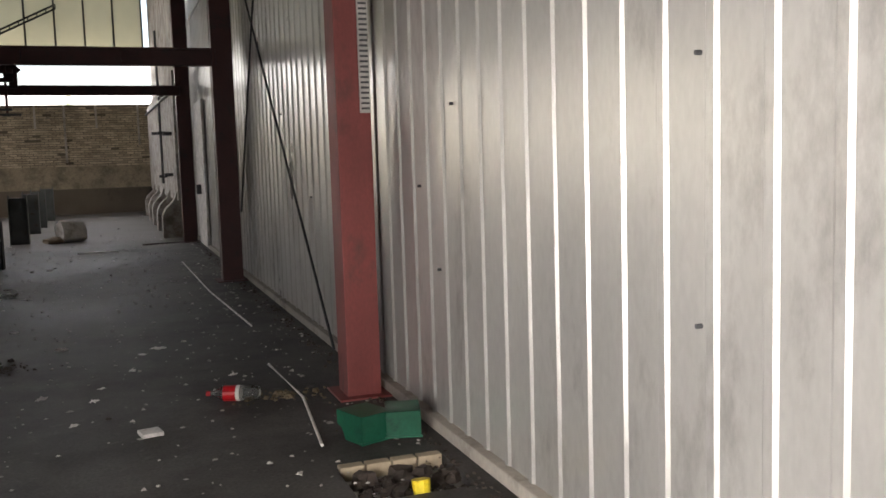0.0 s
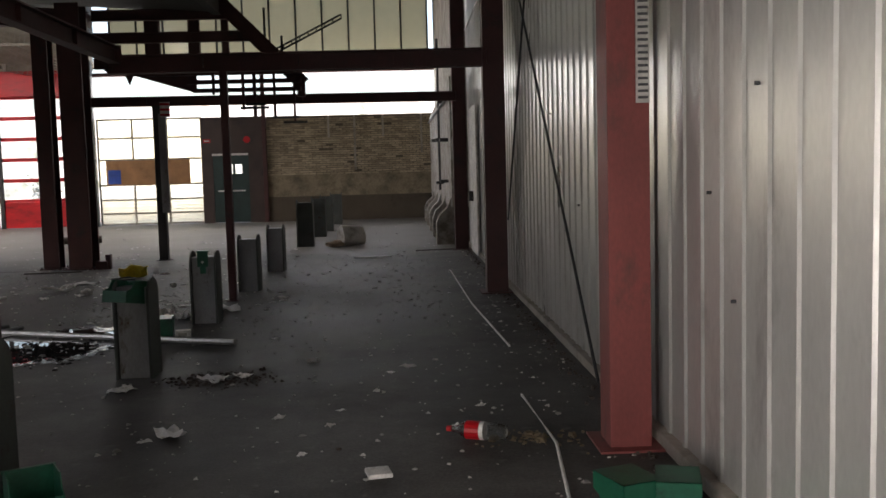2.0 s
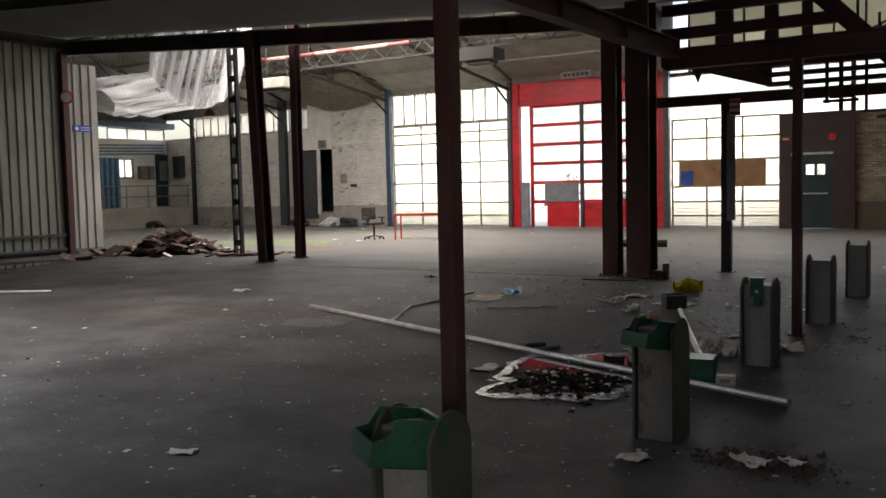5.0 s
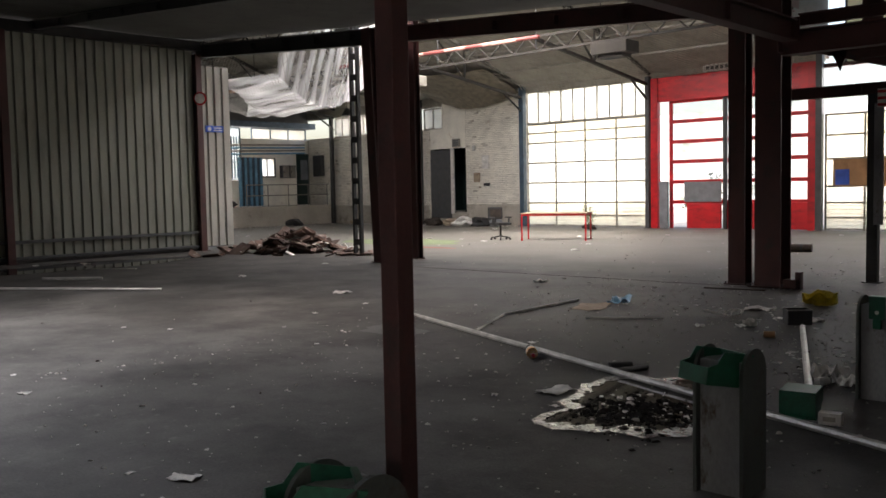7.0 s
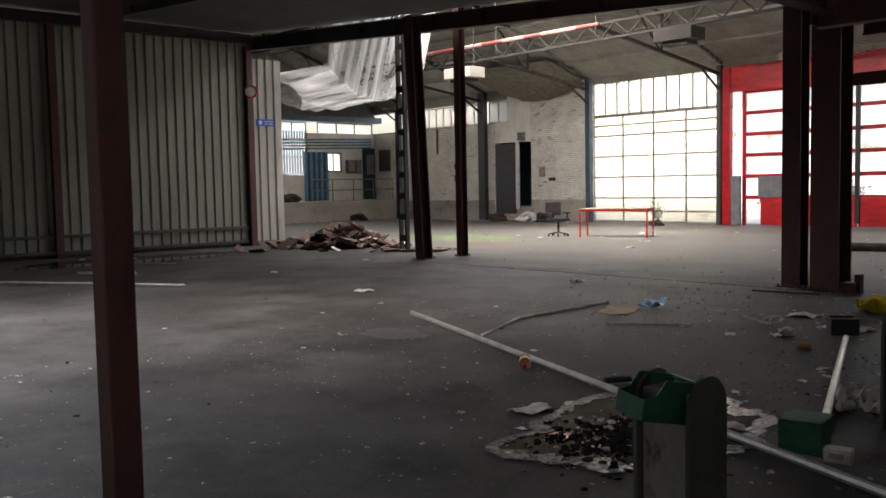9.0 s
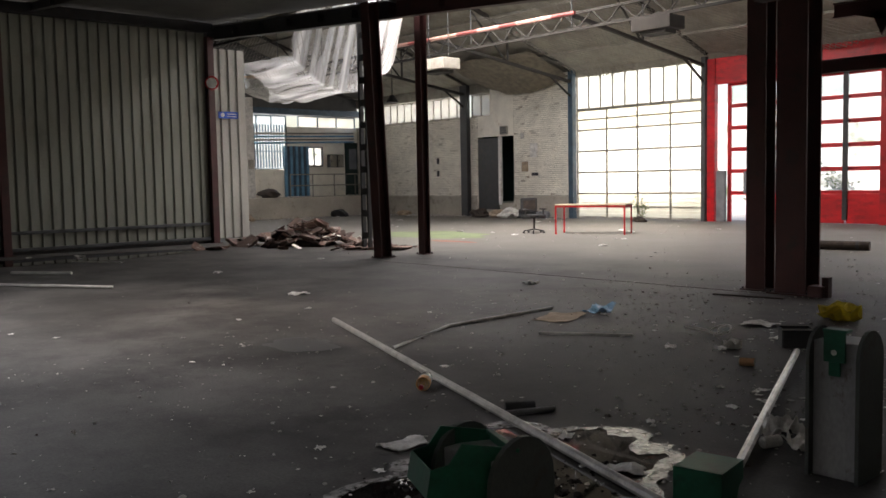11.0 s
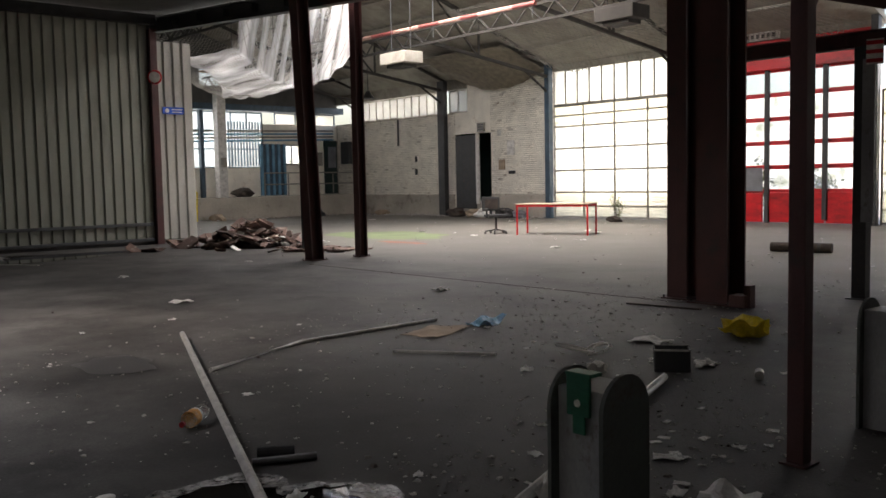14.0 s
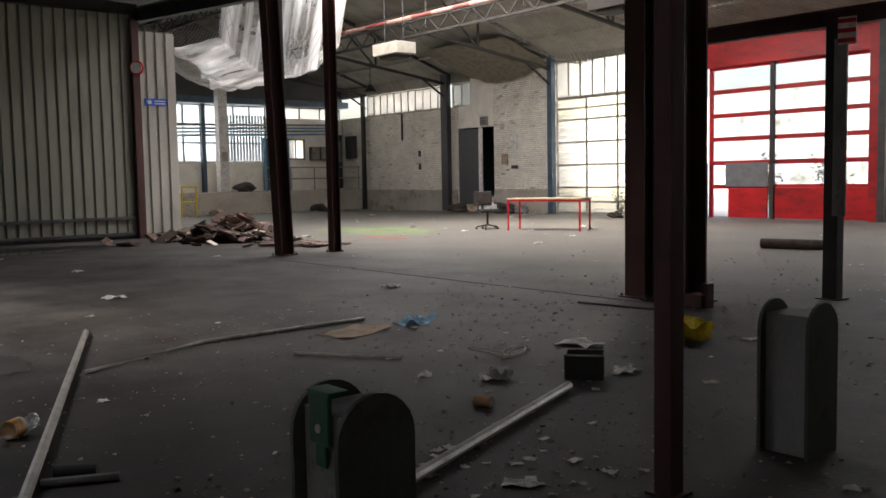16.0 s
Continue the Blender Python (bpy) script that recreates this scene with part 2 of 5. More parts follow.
M_SIGNBLUE = mat("blue_sign", (0.03, 0.1, 0.5), 0.4, bump=0)
M_WHITE = mat("grubby_white", (0.72, 0.7, 0.66), 0.6, spots=(0.5, 0.47, 0.42), scale=8, bump=0.05)
M_ALU = mat("pale_tube", (0.5, 0.49, 0.46), 0.4, 0.5, spots=(0.3, 0.28, 0.25), scale=6)
M_BOARD = mat("brown_board", (0.36, 0.19, 0.085), 0.7, spots=(0.28, 0.14, 0.06), scale=2)
M_YELLOW = mat("yellow_plastic", (0.75, 0.58, 0.03), 0.45, scale=9)
M_ORANGE = mat("orange_label", (0.75, 0.36, 0.08), 0.5, spots=(0.8, 0.75, 0.65), scale=25, bump=0)
M_BLUEBAG = mat("pale_blue_plastic", (0.25, 0.5, 0.72), 0.3, scale=9)
M_WATER = mat("dark_water", (0.012, 0.011, 0.01), 0.03, bump=0.0, gloss_var=0.01)
M_WATER.node_tree.nodes["Principled BSDF"].inputs["Specular IOR Level"].default_value = 0.3
M_RUBBLE = mat("rubble", (0.12, 0.075, 0.06), 0.9, spots=(0.4, 0.36, 0.32), scale=4, vary=0.4, tone=0.6)
M_GRIT = mat("grit", (0.4, 0.38, 0.35), 0.9, scale=6, vary=0.3, tone=0.4, island=True)
M_DIRT = mat("dark_debris", (0.055, 0.042, 0.034), 0.9, scale=8, vary=0.4)
M_NET = mat("dirty_netting", (0.3, 0.29, 0.26), 0.7, scale=3)
M_GRNTARP = mat("grey_tarpaulin", (0.2, 0.21, 0.23), 0.5, scale=3, bump=0.2)
M_BACK = glow_mat()
M_LEAF = mat("leaves", (0.09, 0.13, 0.03), 0.6, scale=5, tone=0.3)
M_TRUNK = mat("bark", (0.12, 0.09, 0.06), 0.9, scale=6)
M_GROUND = mat("yard", (0.42, 0.4, 0.35), 0.9, scale=0.4, spots=(0.3, 0.29, 0.24))
M_CARD = mat("cardboard", (0.36, 0.28, 0.2), 0.9, scale=6)
M_GLASS = glass_mat("dusty_pane", (0.98, 0.97, 0.9), 0.6)
# yellow light off sunlit plants outside is put into this pane's tint
M_YGLASS = glass_mat("yellow_lit_pane", (1.0, 0.97, 0.84), 0.6)
M_BGLASS = glass_mat("bluish_grimy_pane", (0.62, 0.67, 0.68), 0.6)
M_CLEAR = glass_mat("clear_pane", (0.97, 0.98, 0.97), 0.85)
M_PANEL = glass_mat("translucent_cladding", (0.6, 0.57, 0.45), 0.1)


def film_mat():
    """Plastic film: milky along its pulled folds, clear between them."""
    m = glass_mat("torn_plastic_film", (0.96, 0.96, 0.95), 0.55, 0.4)
    n, l = m.node_tree.nodes, m.node_tree.links
    streak = n.new("ShaderNodeTexNoise")
    mp, geo, mr = n.new("ShaderNodeMapping"), n.new("ShaderNodeNewGeometry"), n.new("ShaderNodeMapRange")
    mp.inputs["Scale"].default_value = (0.22, 3.2, 0.22)
    streak.inputs["Scale"].default_value, streak.inputs["Detail"].default_value, streak.inputs["Roughness"].default_value = 1.4, 5, 0.5
    mr.inputs[1].default_value, mr.inputs[2].default_value = 0.36, 0.66
    mr.inputs[3].default_value, mr.inputs[4].default_value = 0.95, 0.35
    l.new(geo.outputs["Position"], mp.inputs[0]), l.new(mp.outputs[0], streak.inputs["Vector"])
    l.new(streak.outputs[0], mr.inputs[0])
    for k in [x for x in n if x.type == "MIX_SHADER"]:
        if any(i.links and i.links[0].from_node.type == "BSDF_TRANSPARENT" for i in k.inputs[1:]):
            l.new(mr.outputs[0], k.inputs[0])
    return m


M_FILM = film_mat()
M_BOTTLE = glass_mat("clear_plastic", (0.85, 0.88, 0.88), 0.8)


# ---- builders ----
def bx(bm, x0, y0, z0, x1, y1, z1, bevel=0.0):
    """Adds a box from corner to corner, its edges rounded by bevel."""
    r = bmesh.ops.create_cube(bm, size=1.0)["verts"]
    bmesh.ops.transform(bm, matrix=Matrix.Translation(((x0 + x1) / 2, (y0 + y1) / 2, (z0 + z1) / 2)) @ Matrix.Diagonal((abs(x1 - x0), abs(y1 - y0), abs(z1 - z0), 1)), verts=r)
    if bevel:
        es = list({e for v in r for e in v.link_edges})
        bmesh.ops.bevel(bm, geom=es, offset=bevel, segments=2, affect="EDGES", profile=0.6)
    return bm


def box(x0, y0, z0, x1, y1, z1, bevel=0.0):
    return bx(bmesh.new(), x0, y0, z0, x1, y1, z1, bevel)


def rod(bm, a, b, r, seg=8, r2=None):
    """Adds a round bar from a to b."""
    a, b = Vector(a), Vector(b)
    d = b - a
    m = Matrix.Translation((a + b) / 2) @ d.to_track_quat("Z", "Y").to_matrix().to_4x4()
    bmesh.ops.create_cone(bm, cap_ends=True, segments=seg, radius1=r, radius2=r if r2 is None else r2, depth=d.length, matrix=m)
    return bm


def bar(bm, a, b, w, h):
    """Adds a square bar from a to b."""
    a, b = Vector(a), Vector(b)
    d = b - a
    m = Matrix.Translation((a + b) / 2) @ d.to_track_quat("Z", "Y").to_matrix().to_4x4() @ Matrix.Diagonal((w, h, d.length, 1))
    bmesh.ops.create_cube(bm, size=1.0, matrix=m)
    return bm


def ibeam(bm, a, b, w, h, t=0.02, up=(0, 0, 1)):
    """Adds a rolled I-section from a to b, flanges across up."""
    a, b = Vector(a), Vector(b)
    d = (b - a).normalized()
    u = Vector(up)
    u = (u - d * u.dot(d)).normalized()
    s = d.cross(u)
    c, k = w / 2, h / 2
    prof = [(-c, -k), (c, -k), (c, -k + t), (t / 2, -k + t), (t / 2, k - t), (c, k - t), (c, k), (-c, k), (-c, k - t), (-t / 2, k - t), (-t / 2, -k + t), (-c, -k + t)]
    ends = [[bm.verts.new(p + s * x + u * y) for x, y in prof] for p in (a, b)]
    for i in range(12):
        bm.faces.new((ends[0][i], ends[0][(i + 1) % 12], ends[1][(i + 1) % 12], ends[1][i]))
    bm.faces.new(ends[0])
    bm.faces.new(ends[1][::-1])
    return bm


def sweep(bm, pts, r, seg=8):
    """Adds one round tube through the points."""
    pts = [Vector(p) for p in pts]
    rings = []
    for i, p in enumerate(pts):
        d = (pts[min(i + 1, len(pts) - 1)] - pts[max(i - 1, 0)]).normalized()
        q = d.to_track_quat("Z", "Y").to_matrix()
        rings.append([bm.verts.new(p + q @ Vector((r * math.cos(a), r * math.sin(a), 0))) for a in [2 * math.pi * k / seg for k in range(seg)]])
    for a, b in zip(rings, rings[1:]):
        off = min(range(seg), key=lambda k: (a[0].co - b[k].co).length)
        for k in range(seg):
            bm.faces.new((a[k], a[(k + 1) % seg], b[(k + 1 + off) % seg], b[(k + off) % seg]))
    bm.faces.new(rings[0])
    bm.faces.new(rings[-1])
    return bm


def mesh_of(name, bm, material, smooth=False):
    me = bpy.data.meshes.new(name)
    bmesh.ops.recalc_face_normals(bm, faces=bm.faces)
    bm.to_mesh(me)
    bm.free()
    me.materials.append(material)
    if smooth:
        for p in me.polygons:
            p.use_smooth = True
    return me


def part(name, bm, material, parent, label="", smooth=False):
    ob = new(name, mesh_of(name, bm, material, smooth))
    ob.parent = parent
    if label:
        ob["label"] = label
    return ob


def piece(name, me, parent, m):
    ob = new(name, me)
    ob.parent = parent
    ob.matrix_basis = m
    return ob


def thing(name, label, category, group="", x=0, y=0, z=0, rz=0):
    ob = new(name)
    ob.matrix_basis = pose(x, y, z, 0, 0, rz)
    return tagged(ob, label, category, group)


def solid(name, bm, material, label, category="", kind="", group="", smooth=False):
    return tagged(new(name, mesh_of(name, bm, material, smooth)), label, category, group, kind)


def struct(name, bm, material, label):
    return solid(name, bm, material, label, kind="structure")


# ---- structure ----
NY = 33.0
# one ground sheet to the horizon outside, the hall's slab on it
struct("ground", box(-400, -400, -0.5, 400, 400, -0.06), M_GROUND, "pale gravelly yard around the building")
bm = bmesh.new()
for x0, y0, x1, y1 in ((-37, -6, 0.95, 34), (0.95, -6, 1.5, 3.75), (0.95, 4.25, 1.5, 34), (1.5, -6, 2.2, 34)):
    bx(bm, x0, y0, -0.3, x1, y1, 0)
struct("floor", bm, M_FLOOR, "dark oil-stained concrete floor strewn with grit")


def sheet_mesh(name, material, h, n=4, pitch=0.255, depth=0.022, pan=0.165, slope=0.006):
    """One profiled steel sheet, n ribs wide along +y, facing -x, h high."""
    bm = bmesh.new()
    pts = []
    for i in range(n):
        y = i * pitch
        pts += [(0, y), (0, y + pan + 0.012), (-depth, y + pan + 0.012 + slope), (-depth, y + 0.235)]
    pts.append((0, n * pitch))
    front = [(bm.verts.new((x, y, 0)), bm.verts.new((x, y, h))) for x, y in pts]
    back = [(bm.verts.new((x + 0.004, y, 0)), bm.verts.new((x + 0.004, y, h))) for x, y in pts]
    for row in (front, back):
        for (a, b), (c, d) in zip(row, row[1:]):
            bm.faces.new((a, c, d, b))
    for k in (0, 1):
        for i in range(len(pts) - 1):
            bm.faces.new((front[i][k], front[i + 1][k], back[i + 1][k], back[i][k]))
    return mesh_of(name, bm, material)


# east wall: profiled sheets on a kerb, backed by a plain wall
east = struct("wall_east", box(1.72, -6, 0, 1.9, NY + 0.4, 8.6), M_ROOF, "wall behind upright galvanised profiled sheeting")
me_sheet = sheet_mesh("sheet", M_ZINC, 8.3, depth=0.012, pan=0.175, slope=0.012)
y = -5.9
while y < 19.8:
    piece("sheet", me_sheet, east, Matrix.Translation((1.66, y, 0.07)))
    y += 1.02
struct("kerb_east", box(1.6, -6, 0, 1.72, 20.0, 0.07, 0.008), M_PLINTH, "low dirty concrete kerb under the sheeting")
struct("trim_east", box(1.64, -6, 4.4, 1.665, 19.9, 4.45), M_ZINC, "flat galvanised strip across the sheeting")

# north wall of the tall bay: bare brick below, open band, cladding above
nb = struct("wall_north_brick", box(-4.5, NY + 0.06, 0, 1.72, NY + 0.36, 3.68), M_MORTAR, "bare yellow-brown brick wall with dark damp foot")
struct("wall_north_foot", box(-4.5, NY - 0.03, 0, 1.6, NY + 0.06, 0.86), M_DPLINTH, "dark damp rendered plinth of the brick wall")
struct("wall_north_render", box(-4.5, NY + 0.02, 0.86, 1.6, NY + 0.06, 1.62), M_RENDER, "patchy stained cement render")
panels = struct("wall_north_cladding", box(-10.4, NY + 0.1, 8.4, 1.72, NY + 0.2, 8.6), M_DFRAME, "pale translucent cladding of the gable")
for i in range(14):
    x = 1.3 - i * 0.915
    if x > -10.4:
        part("cladding_rib", box(x - 0.03, NY + 0.02, 5.3, x + 0.03, NY + 0.12, 8.6), M_DFRAME, panels)
        if i > 0:
            part("panel", box(x + 0.03, NY + 0.075, 5.3, x + 0.885, NY + 0.115, 8.6), M_PANEL, panels)
struct("lintel_north", box(-10.4, NY, 5.18, 1.72, NY + 0.25, 5.3), M_DARKRED, "dark red steel lintel under the cladding")
struct("wall_door_bay", box(-6.35, NY + 0.05, 2.42, -4.5, NY + 0.35, 3.7), M_BROWN, "dark brown-red sheeted wall over the door")
struct("wall_door_side", box(-5.1, NY + 0.05, 0, -4.5, NY + 0.35, 2.42), M_BROWN, "dark brown-red sheeted wall beside the door")
struct("wall_door_jamb", box(-6.72, NY + 0.05, 0, -6.35, NY + 0.35, 3.7), M_BROWN, "dark brown-red jamb between door and gate")

# north wall, white brick part with its dark doorway
wb = struct("wall_north_white", box(-36.5, NY + 0.05, 0, -27.6, NY + 0.35, 4.25), M_WMORTAR, "whitewashed brick wall with grey plinth")
wb2 = struct("wall_north_white_east", box(-25.5, NY + 0.05, 0, -22.35, NY + 0.35, 6.2), M_WMORTAR, "whitewashed brick wall beside the glazed gate")
struct("wall_over_door", box(-27.6, NY + 0.05, 3.36, -25.5, NY + 0.35, 4.25), M_WBRICK, "whitewashed wall over the dark doorway")
struct("wall_over_door_east", box(-26.85, NY + 0.05, 4.25, -25.5, NY + 0.35, 6.2), M_WBRICK, "whitewashed wall up to the roof")
struct("wall_under_door", box(-27.6, NY + 0.05, 0, -25.5, NY + 0.35, 0.58), M_PLINTH, "grey plinth under the raised doorway")
struct("plinth_north", box(-34.3, NY - 0.02, 0, -27.7, NY + 0.05, 0.86, 0.01), M_PLINTH, "grey stained cement plinth")
struct("plinth_north_east", box(-25.45, NY - 0.02, 0, -22.35, NY + 0.05, 0.86, 0.01), M_PLINTH, "grey stained cement plinth")
struct("wall_over_clerestory", box(-36.5, NY + 0.05, 5.2, -26.85, NY + 0.35, 6.2), M_CEIL, "pale wall strip over the clerestory")
struct("wall_gate_head", box(-22.35, NY + 0.05, 5.42, -10.4, NY + 0.35, 6.3), M_CEIL, "pale wall strip over the tall gates")
struct("room_beyond_door", box(-28, NY + 2.6, 0, -25, NY + 2.7, 3.6), M_GREEN, "dark back wall of the room beyond the doorway")
for x in (-28.05, -25.0):
    struct("room_beyond_side", box(x, NY + 0.36, 0, x + 0.1, NY + 2.6, 3.6), M_GREEN, "dark side wall of the room beyond")
struct("room_beyond_ceiling", box(-28, NY + 0.36, 3.6, -25, NY + 2.7, 3.7), M_GREEN, "dark ceiling of the room beyond")
struct("room_beyond_floor", box(-28, NY + 0.36, 0.4, -25, NY + 2.6, 0.58), M_PLINTH, "raised floor of the room beyond")

HW = (25.95, 27.1, 5.8, 6.55)
# west side: raised dock with the whitewashed wall behind it
struct("dock_west", box(-36.2, 17, 0, -34.3, NY, 0.93, 0.02), M_PLINTH, "raised concrete loading dock with stained face")
bm = bmesh.new()
for y0, z0, y1, z1 in ((29.0, 0.9, 30.02, 4.2), (30.92, 0.9, NY + 0.1, 4.2), (30.02, 0.9, 30.92, 2.38), (30.02, 3.24, 30.92, 4.2)):
    bx(bm, -36.5, y0, z0, -36.2, y1, z1)
struct("wall_west", bm, M_WBRICK, "whitewashed wall over the loading dock")
struct("wall_west_low", box(-36.5, 17, 0.9, -36.2, 29.0, 2.2), M_WBRICK, "whitewashed low wall under steel windows")
bm = bmesh.new()
for y0, z0, y1, z1 in ((17, 4.75, HW[0], 8.5), (HW[1], 4.75, NY + 0.1, 8.5), (HW[0], 4.75, HW[1], HW[2]), (HW[0], HW[3], HW[1], 8.5)):
    bx(bm, -36.5, y0, z0, -36.2, y1, z1)
struct("wall_west_head", bm, M_ROOF, "dark wall strip under the roof with a small window")
struct("beam_dock", box(-36.15, 17.1, 4.72, -35.5, NY, 5.0, 0.01), M_DBLUE, "dark blue steel beam over the loading dock")
struct("wall_annex_south", box(-36.5, 16.7, 0, -21.9, 17.0, 8.5), M_ROOF, "plain dark wall closing the annex")

# partition of cream sheets
part_w = struct("wall_west_partition", box(-21.96, -2, 0, -21.8, 17.6, 5.7), M_ROOF, "partition faced with cream profiled steel sheets")
me_cream = sheet_mesh("sheet", M_CREAM, 5.6, depth=0.05, pan=0.035)
y = 17.35 - 1.02
while y > -2:
    piece("sheet", me_cream, part_w, pose(-21.78, y + 1.02, 0.08, 0, 0, 180))
    y -= 1.02
struct("wall_partition_end", box(-21.9, 17.6, 0.1, -21.74, 18.45, 5.15), M_ROOF, "end of the partition")
pe = tagged(bpy.data.objects["wall_partition_end"], "pale profiled sheets on the end of the partition")
me_end = sheet_mesh("sheet", M_ENDSHEET, 5.0, 4, depth=0.05, pan=0.05)
piece("sheet", me_end, pe, pose(-21.71, 18.47, 0.12, 0, 0, 180))
for z in (0.48, 0.09):
    struct("rail_partition", box(-21.74, -2, z, -21.64, 17.3, z + 0.08, 0.008), M_DFRAME, "grey steel rail along the foot of the partition")
struct("trim_partition", box(-21.74, -2, 5.5, -21.55, 17.5, 5.75, 0.01), M_BLACK, "dark steel head of the partition")

# unseen south closing wall, and an added wall with the lamp's opening
bm = bmesh.new()
bx(bm, -22, -5.0, 0, 1.9, -4.7, 8.6)
struct("wall_south", bm, M_ROOF, "plain dark wall closing the hall")
bm = bmesh.new()
for y0, y1, z0, z1 in ((-4.7, -1.9, 0, 4.45), (-1.9, 0.7, 2.15, 4.45), (0.7, 0.9, 0, 4.45)):
    bx(bm, -2.0, y0, z0, -1.85, y1, z1)
struct("wall_entrance", bm, M_PLASTER, "unseen pale wall added round the low lamp opening")

# low roof over the walked bay, falling gently to the east
def low_z(x):
    return 5.85 - (x + 22.2) * 0.0703


bm = bmesh.new()
for x0, x1, y0, y1 in ((-22.2, -12.6, -5, 17.75), (-8.2, -3.0, -5, 17.75), (-12.6, -8.2, -5, 4.7), (-12.6, -8.2, 8.3, 17.75)):
    q = [(x0, y0), (x1, y0), (x1, y1), (x0, y1)]
    vs = [bm.verts.new((x, y, low_z(x) + dz)) for dz in (0, 0.15) for x, y in q]
    for f in ((0, 1, 2, 3), (7, 6, 5, 4), (0, 4, 5, 1), (1, 5, 6, 2), (2, 6, 7, 3), (3, 7, 4, 0)):
        bm.faces.new([vs[i] for i in f])
struct("ceiling_low", bm, M_ROOF, "dark roof over the low bay, with an open rooflight")
struct("wall_above_low_roof", box(-3.05, -5, 4.45, -2.9, 17.75, 8.7), M_ROOF, "dark sheeted upstand between low and tall bay")
struct("ceiling_tall_bay", box(-10.4, -5.5, 8.55, 2, NY + 0.4, 8.7), M_ROOF, "dark roof of the tall bay")
struct("wall_tall_side", box(-10.4, 25.4, 5.9, -10.25, NY + 0.1, 8.6), M_ROOF, "dark sheeted upstand over the hall")

# hall roof: lining that rises from the front to a ridge, with an open strip of roof glazing
def roof_slope(name, x0, x1, ya, za, yb, zb, label, material=M_CEIL):
    bm = bmesh.new()
    q = [(x0, ya, za), (x1, ya, za), (x1, yb, zb), (x0, yb, zb)]
    vs = [bm.verts.new(p) for p in q] + [bm.verts.new((p[0], p[1], p[2] + 0.15)) for p in q]
    for f in ((0, 1, 2, 3), (7, 6, 5, 4), (0, 4, 5, 1), (1, 5, 6, 2), (2, 6, 7, 3), (3, 7, 4, 0)):
        bm.faces.new([vs[i] for i in f])
    return struct(name, bm, material, label)


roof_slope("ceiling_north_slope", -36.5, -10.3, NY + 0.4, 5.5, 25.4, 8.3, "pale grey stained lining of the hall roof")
# this slope takes the dark roof sheet colour, unlike its grey neighbours
roof_slope("ceiling_south_slope", -36.5, -21.2, 25.4, 8.3, 17.6, 6.2, "dark lining of the hall roof west of its glazing", M_ROOF)
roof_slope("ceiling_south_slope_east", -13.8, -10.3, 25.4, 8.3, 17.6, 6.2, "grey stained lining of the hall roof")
roof_slope("ceiling_ridge_strip", -21.2, -13.8, 25.4, 8.3, 24.6, 8.09, "grey lining beside the roof glazing")
roof_slope("ceiling_valley_strip", -21.2, -13.8, 20.2, 6.9, 17.6, 6.2, "grey lining beside the roof glazing")


def brick_field(name, parent, x0, x1, z0, z1, y, material, holes=0.02):
    """Courses of bricks set 8 to 20 mm proud of the mortar, a few of them gone."""
    rng = random.Random(len(name) + int(x0 * 7))
    vs, fs = [], []
    z, k = z0, 0
    while z + 0.068 < z1:
        x = x0 - (0.12 if k % 2 else 0.0)
        while x < x1:
            a, b = max(x, x0), min(x + 0.232 + rng.uniform(-0.01, 0.01), x1)
            x += 0.245
            if b - a < 0.04 or rng.random() < holes:
                continue
            p, i = y - rng.uniform(0.006, 0.022), len(vs)
            zt = z + 0.064 + rng.uniform(-0.004, 0.003)
            zz = z + rng.uniform(-0.003, 0.004)
            e = 0.006
            vs += [(a, y, zz), (b, y, zz), (b, y, zt), (a, y, zt), (a + e, p, zz + e), (b - e, p, zz + e), (b - e, p, zt - e), (a + e, p, zt - e)]
            fs += [(i + 4, i + 5, i + 6, i + 7), (i, i + 1, i + 5, i + 4), (i + 1, i + 2, i + 6, i + 5), (i + 2, i + 3, i + 7, i + 6), (i + 3, i, i + 4, i + 7)]
        z += 0.077
        k += 1
    me = bpy.data.meshes.new("bricks")
    me.from_pydata(vs, [], fs)
    me.materials.append(material)
    ob = new("bricks", me)
    ob.parent = parent
    return tagged(ob, kind="stuff")


brick_field("a", nb, -4.45, 1.6, 1.62, 3.66, NY + 0.06, M_BRICK, 0.03)
brick_field("b", wb, -36.1, -27.62, 0.9, 4.24, NY + 0.05, M_WBRICK, 0.02)
brick_field("c", wb2, -25.48, -22.4, 0.9, 5.9, NY + 0.05, M_WBRICK, 0.025)

# pale plastered length of the east wall with flared concrete feet
we = struct("wall_east_plaster", box(1.3, 19.7, 0.8, 1.72, NY, 3.5), M_GRIMY, "peeling white plastered wall on flared concrete feet")
for y in (20.0, 22.4, 24.9, 27.4, 30.0):
    bm = bmesh.new()
    prof = [(1.7, 0.0), (0.98, 0.0), (0.98, 0.45), (1.05, 0.62), (1.22, 0.78), (1.3, 1.0), (1.7, 1.0)]
    f = bm.faces.new([bm.verts.new((x, y, z)) for x, z in prof])
    ex = bmesh.ops.extrude_face_region(bm, geom=[f])["geom"]
    bmesh.ops.translate(bm, vec=(0, 0.5, 0), verts=[v for v in ex if isinstance(v, bmesh.types.BMVert)])
    part("foot", bm, M_GRIMY, we)
# recess face is set in dark cement colour, not the wall's plaster
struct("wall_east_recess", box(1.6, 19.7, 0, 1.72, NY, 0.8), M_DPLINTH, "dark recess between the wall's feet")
struct("wall_east_upper", box(1.5, 19.7, 3.5, 1.72, NY, 8.5), M_GRIMY, "peeling white upper wall")
